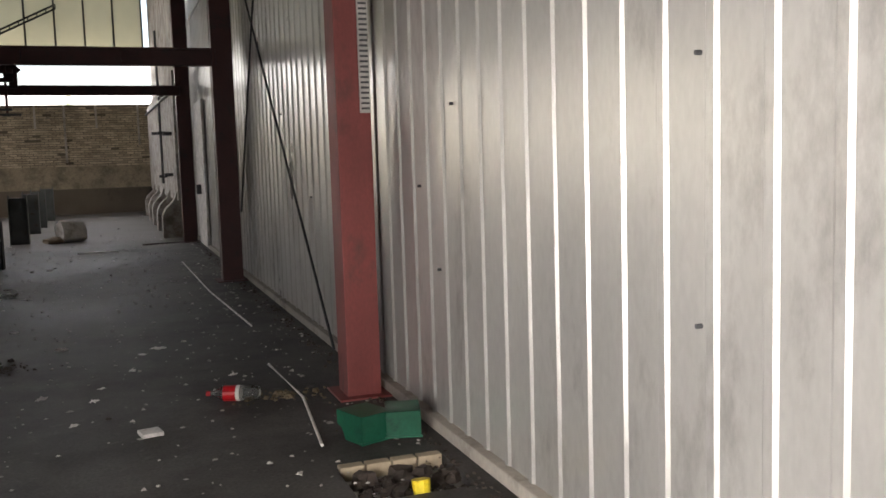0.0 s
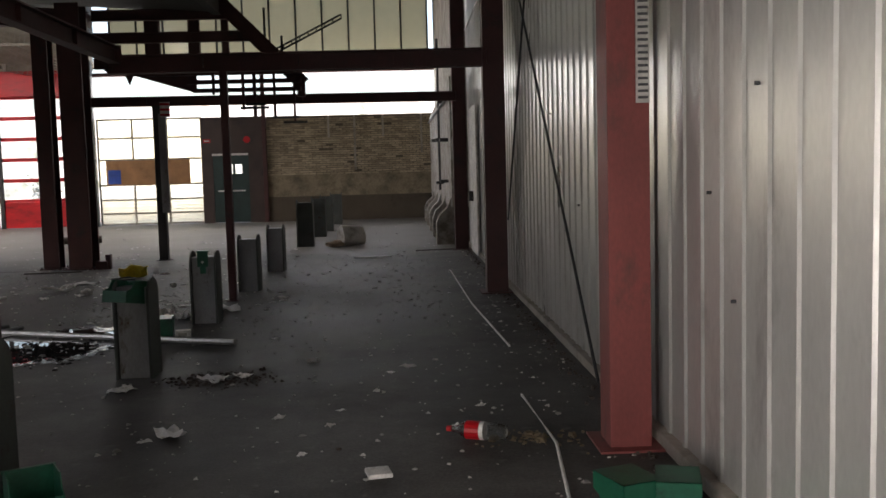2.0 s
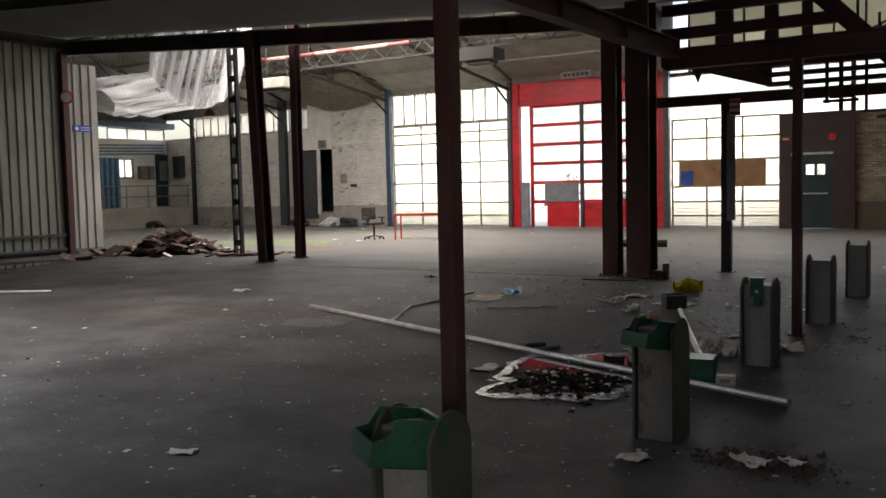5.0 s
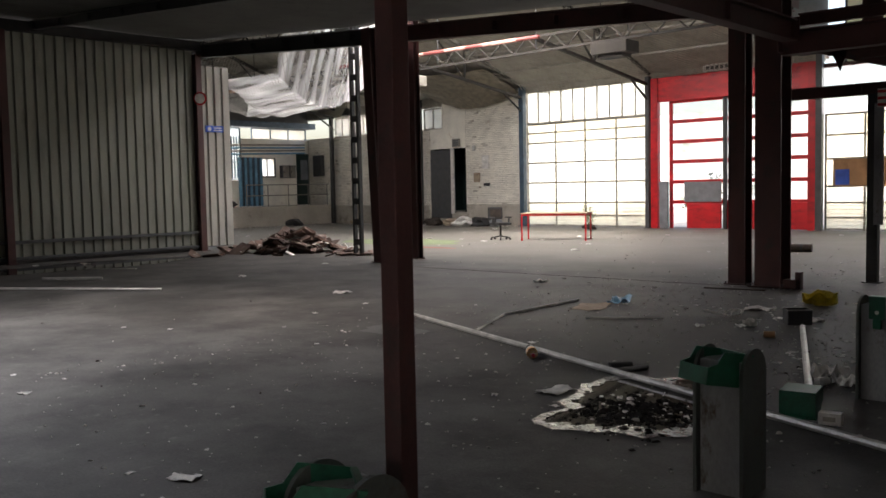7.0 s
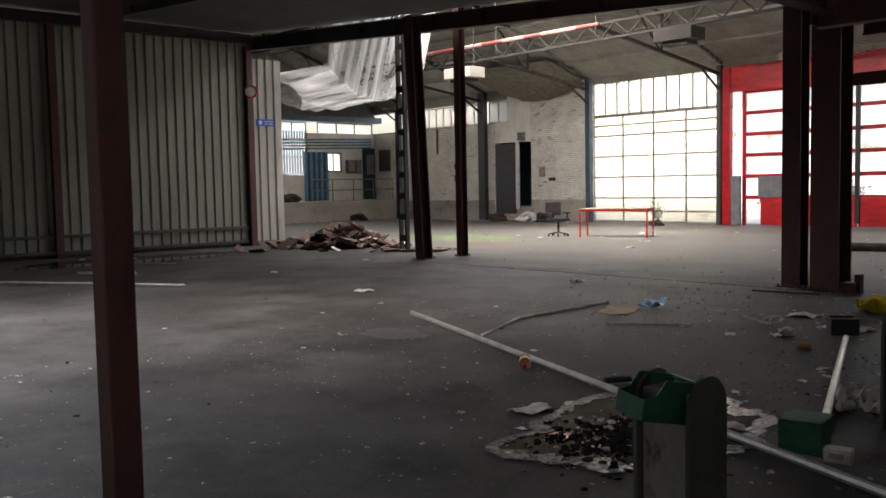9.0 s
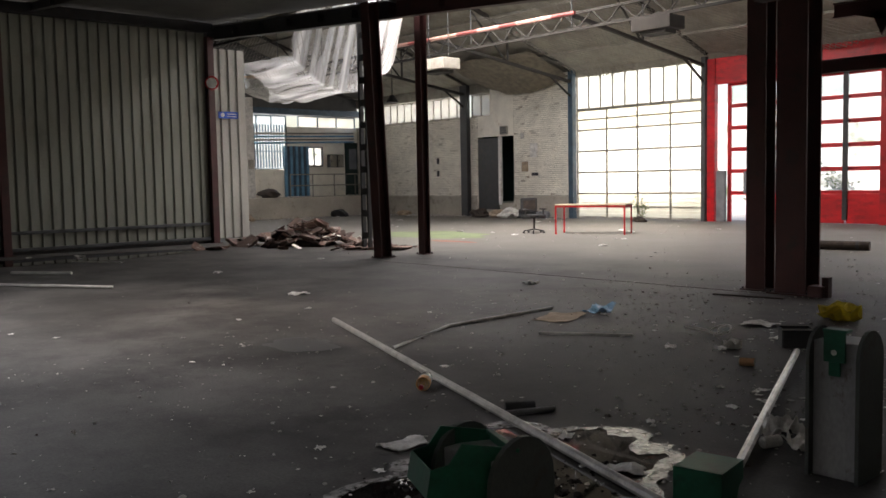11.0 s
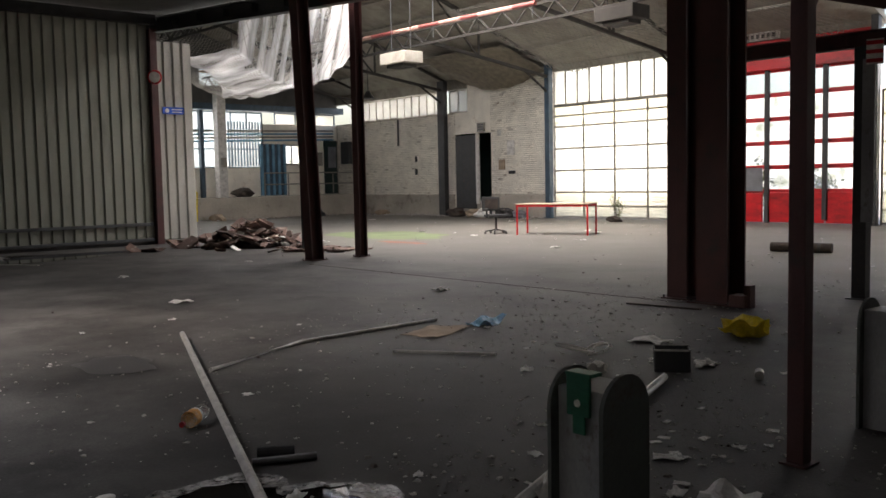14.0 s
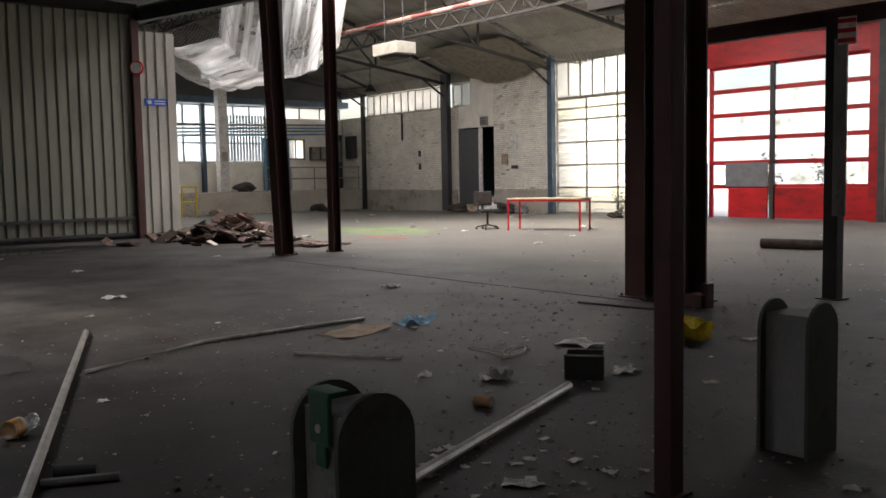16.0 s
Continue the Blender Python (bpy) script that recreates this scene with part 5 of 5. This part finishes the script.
for x, y, s, m in ((-35.2, 27.3, 0.5, M_DIRT), (-33.9, 30.2, 0.4, M_BLACK), (-32.0, 32.5, 0.3, M_CARD), (-33.6, 25.2, 0.35, M_CARD)):
    t = thing("debris_lump", "dark lump of debris near the loading dock", "debris", "debris lumps", x, y, 0.93 if x < -35 else 0.0)
    part("lump", lump(bmesh.new(), s, int(-x), (1.3, 0.8, 0.5), 2, 0.5, (0, 0, s * 0.3)), m, t)
for x, y, s, m in ((-25.0, 32.2, 0.4, M_WHITE), (-25.8, 32.3, 0.3, M_CARD), (-24.0, 32.3, 0.38, M_BLACK), (-23.4, 32.4, 0.3, M_GRNTARP), (-26.8, 32.3, 0.35, M_DIRT), (-18.2, 31.5, 0.2, M_DIRT)):
    t = thing("waste_sack", "crumpled sack of waste on the floor by the wall", "sack", "waste by the wall", x, y)
    part("sack", lump(bmesh.new(), s, int(x * 3), (1.3, 0.8, 0.6), 3, 0.6, (0, 0, s * 0.4)), m, t)


# ---- litter on the floor ----
def bottle(x, y, rz, label_m, cap_m, label):
    """Plastic drinks bottle lying on its side, cap towards +x."""
    t = thing("plastic_bottle", label, "bottle", "", x, y, 0.052, rz)
    prof = [(-0.17, 0.03), (-0.165, 0.045), (-0.13, 0.05), (0.02, 0.05), (0.07, 0.045), (0.12, 0.02), (0.15, 0.014)]
    bm = bmesh.new()
    rings = []
    for px, r in prof:
        rings.append([bm.verts.new((px, r * math.cos(a), r * math.sin(a))) for a in [2 * math.pi * i / 16 for i in range(16)]])
    for a, b in zip(rings, rings[1:]):
        for i in range(16):
            bm.faces.new((a[i], a[(i + 1) % 16], b[(i + 1) % 16], b[i]))
    part("body", bm, M_BOTTLE, t, smooth=True)
    part("cap", rod(bmesh.new(), (0.15, 0, 0), (0.175, 0, 0), 0.017, 12), cap_m, t)
    wrap = part("wrapper", rod(bmesh.new(), (-0.02, 0, 0), (0.06, 0, 0), 0.0515, 16), label_m, t)
    part("wrapper_edge", rod(bmesh.new(), (-0.045, 0, 0), (-0.021, 0, 0), 0.0512, 16), M_WHITE, wrap)
    return t


bottle(0.65, 5.78, 158, M_SIGNALRED, M_SIGNALRED, "clear plastic drinks bottle with red label, lying")
bottle(-4.77, 10.1, -48, M_ORANGE, M_SIGNALRED, "clear plastic bottle with orange label, lying by a tube")


def can(x, y, rz, m, label):
    t = thing("drinks_can", label, "can", "", x, y, 0.034, rz)
    part("body", rod(bmesh.new(), (-0.055, 0, 0), (0.055, 0, 0), 0.033, 14), m, t)
    for s in (-1, 1):
        part("rim", rod(bmesh.new(), (s * 0.055, 0, 0), (s * 0.062, 0, 0), 0.027, 14), M_ALU, t)


can(-3.48, 12.4, 20, M_BOARD, "dented orange-brown drinks can")
can(-2.27, 10.5, 70, M_ALU, "crushed bare metal can")
can(-2.97, 13.62, 120, M_ALU, "dented pale drinks can")

# open black crate
t = thing("black_crate", "open black plastic crate with dusty rim", "crate", "", -3.6, 13.45, 0, 38)
t.scale = (0.8, 0.8, 0.85)
part("base", box(-0.16, -0.12, 0, 0.16, 0.12, 0.012), M_BLACK, t)
for s in (-1, 1):
    part("side", box(s * 0.16 - 0.006, -0.12, 0, s * 0.16 + 0.006, 0.12, 0.2, 0.003), M_BLACK, t)
    part("end", box(-0.154, s * 0.12 - 0.006, 0, 0.154, s * 0.12 + 0.006, 0.2, 0.003), M_BLACK, t)
    part("rim", box(-0.17, s * 0.126 - 0.005, 0.188, 0.17, s * 0.126 + 0.005, 0.204, 0.003), M_ALU, t)
part("contents", box(-0.15, -0.11, 0.07, 0.15, 0.11, 0.09), M_GRIT, t)

for name, x, y, s, m, lab, f in (("plastic_bag", -3.95, 15.1, 0.42, M_YELLOW, "crumpled yellow plastic bag on the floor", 0.5), ("plastic_bag", -6.23, 14.03, 0.4, M_BLUEBAG, "crumpled pale blue plastic film", 0.2), ("plastic_bag", -1.75, 11.17, 0.36, M_WHITE, "crumpled white plastic bag beside a post", 0.2), ("plastic_bag", -2.34, 10.78, 0.26, M_WHITE, "crumpled dirty white bag beside the bright tube", 0.5), ("plastic_bag", -4.41, 14.3, 0.34, M_WHITE, "flat torn strip of whitish plastic", 0.12), ("plastic_bag", -3.94, 12.97, 0.16, M_WHITE, "small crumpled white wad of paper", 0.6), ("plastic_bag", -2.14, 10.58, 0.2, M_WHITE, "crumpled whitish bag by the bright tube", 0.5), ("cardboard_scrap", -6.25, 13.35, 0.6, M_CARD, "torn flat piece of cardboard", 0.03), ("plastic_sheet", -1.25, 12.0, 0.2, M_WHITE, "torn white sheet lying by a bollard", 0.2)):
    t = thing(name, lab, "litter", "", x, y, 0.004, x * 40)
    part("sheet", crumple(s, int(-x * 10), f, 9), m, t)
# tangled cable
t = thing("cable_tangle", "tangled white electric cable on the floor", "cable", "", -4.47, 13.48)
t.scale = (0.5, 0.6, 1)
bm = bmesh.new()
pts = [Vector((0.28 * math.cos(a * 1.0) + 0.1 * math.cos(2.7 * a), 0.2 * math.sin(a * 1.3) + 0.1 * math.sin(3.1 * a), 0.05 + 0.035 * math.sin(2.3 * a))) for a in [i * 0.2 for i in range(38)]]
sweep(bm, pts, 0.012, 6)
part("cable", bm, M_WHITE, t)
# white carton, tile, dark pipe stubs, boards
t = thing("carton", "small white printed carton on the floor", "carton", "", -1.82, 9.4, 0, 10)
t.scale = (0.7, 0.7, 0.6)
part("body", box(-0.1, -0.06, 0, 0.1, 0.06, 0.13, 0.004), M_WHITE, t)
part("print", box(-0.06, -0.063, 0.04, 0.05, -0.06, 0.09), M_FRAME, t)
t = thing("white_tile", "grubby white plastic tray lying on the floor", "tray", "", 0.12, 5.25, 0, 12)
part("tray", box(-0.06, -0.065, 0, 0.06, 0.065, 0.024, 0.008), M_WHITE, t)
t = thing("pipe_stub", "short dark pipe stub on the floor", "pipe", "pipe stubs", -3.84, 10.13, 0.032, 55)
part("stub", rod(bmesh.new(), (-0.1, 0, 0), (0.1, 0, 0), 0.032, 12), M_BLACK, t)
for x, y, rz, l, lab in ((-5.6, 16.2, 8, 0.9, "dark flat strip of wood near the columns"), (0.9, 18.6, 12, 0.8, "dark strip of wood by the wall"), (-0.3, 17.4, 5, 0.7, "pale flat strip lying on the floor"), (-18.2, 12.9, 30, 1.2, "pale wooden batten near the partition")):
    t = thing("wood_strip", lab, "batten", "", x, y, 0, rz)
    part("strip", box(-l / 2, -0.03, 0, l / 2, 0.03, 0.02, 0.003), M_DIRT if "dark" in lab else M_ALU, t)
t = thing("column_shoe", "rusty bracket lying at the column's foot", "bracket", "", -4.95, 16.75)
part("bracket", bx(box(-0.1, -0.1, 0, 0.1, 0.1, 0.14, 0.01), 0.06, -0.05, 0, 0.14, 0.05, 0.25), M_DARKRED, t)


def blot(bm, x, y, rx, ry, z, seed, n=40, rough=0.35):
    """Adds a flat patch with a ragged outline."""
    vs = []
    for i in range(n):
        a = 2 * math.pi * i / n
        k = 1 + rough * noise.noise(Vector((math.cos(a) * 1.7 + seed, math.sin(a) * 1.7, seed * 2.0))) + 0.12 * noise.noise(Vector((math.cos(a) * 7, math.sin(a) * 7, seed)))
        vs.append(bm.verts.new((x + rx * k * math.cos(a), y + ry * k * math.sin(a), z)))
    bm.faces.new(vs)
    return bm


struct("water_puddle", blot(bmesh.new(), -2.95, 9.18, 0.72, 0.98, 0.004, 2), M_WATER, "shallow still puddle reflecting the daylight")


# wet rim with the bright gates' reflection put into its pale base colour
M_RIMGLARE = mat("puddle_rim_glare", (0.3, 0.29, 0.28), 0.22, spots=(0.03, 0.028, 0.026), scale=9, vary=0.3, bump=0.3, spot_at=(0.46, 0.6))
M_RIMGLARE.node_tree.nodes["Principled BSDF"].inputs["Specular IOR Level"].default_value = 0.9


def rim(bm, x, y, rx, ry, z, seed, n=90):
    """Adds the ragged edge of a puddle."""
    rows = []
    for i in range(n):
        a = 2 * math.pi * i / n
        k = 1 + 0.35 * noise.noise(Vector((math.cos(a) * 1.7 + seed, math.sin(a) * 1.7, seed * 2.0))) + 0.12 * noise.noise(Vector((math.cos(a) * 7, math.sin(a) * 7, seed)))
        w = 0.13 + 0.16 * noise.noise(Vector((math.cos(a) * 5, math.sin(a) * 5, 9))) + 0.1 * noise.noise(Vector((math.cos(a) * 17, math.sin(a) * 17, 3)))
        rows.append([bm.verts.new((x + rx * q * math.cos(a), y + ry * q * math.sin(a), z)) for q in (k + 0.03, k - max(0.02, w))])
    for i in range(n):
        p, q = rows[i], rows[(i + 1) % n]
        bm.faces.new((p[0], q[0], q[1], p[1]))
    return bm


struct("puddle_rim", rim(bmesh.new(), -2.95, 9.18, 0.72, 0.98, 0.008, 2), M_RIMGLARE, "ragged whitish puddle edge, coloured for reflected daylight")
struct("oil_stain", blot(bmesh.new(), -7.05, 10.5, 0.42, 0.3, 0.004, 11), mat("oil_stain", (0.05, 0.048, 0.046), 0.5, scale=3), "round dark oil stain on the floor")
struct("water_puddle_west", blot(bmesh.new(), -19.6, 13.2, 1.1, 2.6, 0.004, 5), M_WATER, "damp patch along the partition")


def chips(name, n, place, size, material, label, flat=0.5):
    """Many small angular bits in one mesh."""
    r = random.Random(len(label))
    vs, fs = [], []
    for _ in range(n):
        x, y = place(r)
        s = size * r.choice((0.4, 0.5, 0.6, 0.8, 1.0, 1.6)) * r.uniform(0.6, 1.3)
        a = r.uniform(0, 6.28)
        i = len(vs)
        m = r.choice((3, 4, 5))
        for z, k in ((0.0, 1.0), (s * flat * r.uniform(0.4, 1.2), r.uniform(0.45, 0.85))):
            for j in range(m):
                b = a + 6.283 * j / m + r.uniform(-0.3, 0.3)
                q = s * k * r.uniform(0.5, 1.1)
                vs.append((x + q * math.cos(b), y + q * math.sin(b), z + 0.001 + (r.uniform(0, 0.3) * s if z else 0)))
        fs.append(tuple(range(i + m, i + 2 * m)))
        for j in range(m):
            fs.append((i + j, i + (j + 1) % m, i + m + (j + 1) % m, i + m + j))
    me = bpy.data.meshes.new(name)
    me.from_pydata(vs, [], fs)
    me.materials.append(material)
    return tagged(new(name, me), label, "debris", kind="stuff")


M_ROT = mat("black_rot", (0.014, 0.012, 0.011), 0.9, scale=8)
M_ROT.node_tree.nodes["Principled BSDF"].inputs["Specular IOR Level"].default_value = 0.1
chips("puddle_debris", 1000, lambda r: (r.gauss(-2.9, 0.24), r.gauss(8.88, 0.27)), 0.024, M_ROT, "black rotting flakes lying in the puddle", 0.25)
chips("puddle_flecks", 70, lambda r: (r.gauss(-2.9, 0.25), r.gauss(9.05, 0.33)), 0.022, M_WHITE, "whitish flecks of scum floating among the rot", 0.3)
chips("floor_grit", 4200, lambda r: (1.5 - 9.5 * r.random() ** 1.3, r.uniform(3.5, 22) if r.random() < 0.6 else r.gauss(12, 3)), 0.0145, M_GRIT, "pale grit and plaster crumbs on the floor", 0.25)
chips("floor_grit_far", 700, lambda r: (r.uniform(-33, 1), r.uniform(17, 32.5)), 0.022, M_GRIT, "pale grit and crumbs over the hall floor", 0.3)
chips("floor_grit_dark", 90, lambda r: (r.uniform(-12, 1.5), r.uniform(3.5, 20)), 0.013, M_DIRT, "dark crumbs and leaf bits on the floor", 0.5)
chips("floor_grit_west", 500, lambda r: (r.uniform(-21, -3), r.uniform(4, 17)), 0.011, M_GRIT, "scattered crumbs on the bare floor", 0.25)
chips("litter_band", 420, lambda r: (r.gauss(-2.6, 0.55), r.gauss(11.9, 1.0)), 0.013, M_GRIT, "crumbled plaster around the bright tube", 0.25)
chips("litter_band_dark", 70, lambda r: (r.gauss(-2.6, 0.45), r.gauss(11.4, 0.8)), 0.014, M_DIRT, "dark flakes around the bright tube", 0.4)
chips("litter_columns", 260, lambda r: (r.gauss(-5.8, 1.5), r.gauss(15.3, 1.0)), 0.018, M_GRIT, "crumbs of plaster near the columns", 0.25)
chips("leaf_heap", 300, lambda r: (r.gauss(-1.1, 0.2), r.gauss(7.5, 0.14)), 0.016, M_DIRT, "small heap of rotten leaves by a bollard", 0.5)
chips("leaf_bits", 70, lambda r: (r.gauss(0.98, 0.16), r.gauss(5.75, 0.1)), 0.022, mat("dry_leaves", (0.13, 0.1, 0.06), 0.9), "dry leaf bits beside the bottle", 0.5)
chips("pit_debris", 160, lambda r: (r.uniform(0.98, 1.48), r.uniform(3.8, 4.2)), 0.04, M_DIRT, "dark debris in the floor pit", 0.5).location.z = -0.055
chips("wall_foot_dirt", 900, lambda r: (1.55 - abs(r.gauss(0, 0.07)), r.uniform(2.5, 19.5)), 0.014, M_DIRT, "dirt gathered along the wall's foot", 0.5)
chips("wall_rubble", 500, lambda r: (r.uniform(-33, -22.5), 33 - abs(r.gauss(0, 0.5))), 0.06, M_GRIT, "plaster rubble along the white wall", 0.25)
chips("dock_rubble", 260, lambda r: (-34.2 + abs(r.gauss(0, 0.5)), r.uniform(18, 32)), 0.06, M_GRIT, "plaster rubble along the dock", 0.25)
t = thing("pit_edge", "chipped pale brick edging of a floor pit", "edging")
for k in range(4):
    part("brick", box(0.96 + k * 0.135, 4.2, -0.06, 1.085 + k * 0.135, 4.27, 0.012, 0.008), M_BRICK, t)
t = thing("yellow_cup", "small yellow plastic cup in the floor pit", "cup", "", 1.24, 3.78, -0.05)
part("cup", rod(bmesh.new(), (0, 0, 0), (0, 0.02, 0.1), 0.035, 12, 0.045), M_YELLOW, t)

# paper and plaster scraps
r = random.Random(9)
scraps = [mesh_of("paper", crumple(0.16, 40 + k, 0.12 + 0.06 * (k % 3), 6), M_WHITE) for k in range(6)]
SPOTS = [(-1.1, 6.07, 1.3), (-1.74, 7.27, 1.1), (-0.52, 6.37, 0.5), (-0.48, 8.06, 0.7), (0.28, 7.77, 0.7), (-1.15, 7.5, 1.2), (-0.95, 7.6, 0.8), (-1.28, 12.1, 0.7), (-2.35, 11.59, 0.9), (-4.16, 6.08, 1.0), (-3.77, 9.08, 1.7), (-3.21, 9.85, 0.7), (-5.25, 10.75, 0.5), (-3.57, 15.45, 0.9), (-4.39, 12.68, 0.8), (-2.6, 9.6, 1.2), (-2.4, 10.9, 0.8), (-2.15, 10.75, 0.9), (-2.0, 11.15, 0.7), (-3.9, 13.7, 0.9), (-3.5, 13.75, 1.3), (-4.0, 12.9, 0.8), (-2.9, 13.9, 0.6), (-1.2, 11.8, 0.7)]
for k in range(70):
    SPOTS.append((r.uniform(-10, 1.2), r.uniform(5.5, 24), r.uniform(0.2, 0.55)))
for k in range(45):
    SPOTS.append((r.gauss(-2.45, 0.4), r.gauss(11.4, 0.7), r.uniform(0.15, 0.6)))
for k in range(40):
    SPOTS.append((r.gauss(-4.6, 1.0), r.gauss(14.2, 0.9), r.uniform(0.15, 0.45)))
for k in range(30):
    SPOTS.append((r.uniform(-30, -8), r.uniform(12, 31), r.uniform(0.5, 1.6)))
for x, y, s in SPOTS:
    ob = new("paper_scrap", scraps[r.randrange(6)])
    ob.matrix_basis = pose(x, y, 0.002, 0, 0, r.uniform(0, 360)) @ Matrix.Scale(s, 4)
    tagged(ob, "crumpled dirty white paper scrap on the floor", "paper", "paper scraps")

# ---- outside ----
def bush(x, y, z, r0, n, seed):
    t = thing("bush", "light green leafy bush outside the gate", "bush", "", x, y, z)
    r = random.Random(seed)
    stem = bmesh.new()
    vs, fs = [], []
    for k in range(9):
        a = r.uniform(0, 6.28)
        tip = Vector((math.cos(a) * r0 * r.uniform(0.2, 0.8), math.sin(a) * r0 * r.uniform(0.2, 0.8), r0 * r.uniform(0.9, 2.0)))
        rod(stem, (0, 0, 0), tip, 0.02 * r0, 5, 0.006 * r0)
        for _ in range(n // 9):
            c = tip * r.uniform(0.35, 1.05) + Vector((r.gauss(0, 0.16), r.gauss(0, 0.16), r.gauss(0, 0.16))) * r0
            u = Vector((r.uniform(-1, 1), r.uniform(-1, 1), r.uniform(-1, 1))).normalized()
            w = u.cross(Vector((r.uniform(-1, 1), r.uniform(-1, 1), r.uniform(-1, 1)))).normalized()
            s = 0.07 * r0 * r.uniform(0.7, 1.5)
            i = len(vs)
            vs += [tuple(c - u * s), tuple(c + w * s * 0.5), tuple(c + u * s), tuple(c - w * s * 0.5)]
            fs.append((i, i + 1, i + 2, i + 3))
    part("stems", stem, M_TRUNK, t)
    me = bpy.data.meshes.new("leaves")
    me.from_pydata(vs, [], fs)
    me.materials.append(M_LEAF)
    ob = new("leaves", me)
    ob.parent = t
    tagged(ob, kind="stuff")


bush(-15.4, 35.2, -0.06, 1.0, 700, 1)
bush(-13.1, 35.6, -0.06, 0.9, 700, 2)
bush(-19.0, 32.75, 0.0, 0.4, 250, 3)
bush(-18.2, 34.6, -0.06, 0.6, 300, 4)

# green and red marks of old paint on the hall floor
struct("floor_paint_green", blot(bmesh.new(), -19.4, 22.9, 2.2, 1.4, 0.003, 7), mat("green_floor_stain", (0.16, 0.2, 0.1), 0.8, scale=1.5), "faded green stain on the hall floor")
struct("floor_paint_red", blot(bmesh.new(), -16.6, 21.3, 0.9, 0.22, 0.003, 8), mat("red_floor_stain", (0.3, 0.11, 0.08), 0.8, scale=1.5), "faded red paint mark on the hall floor")
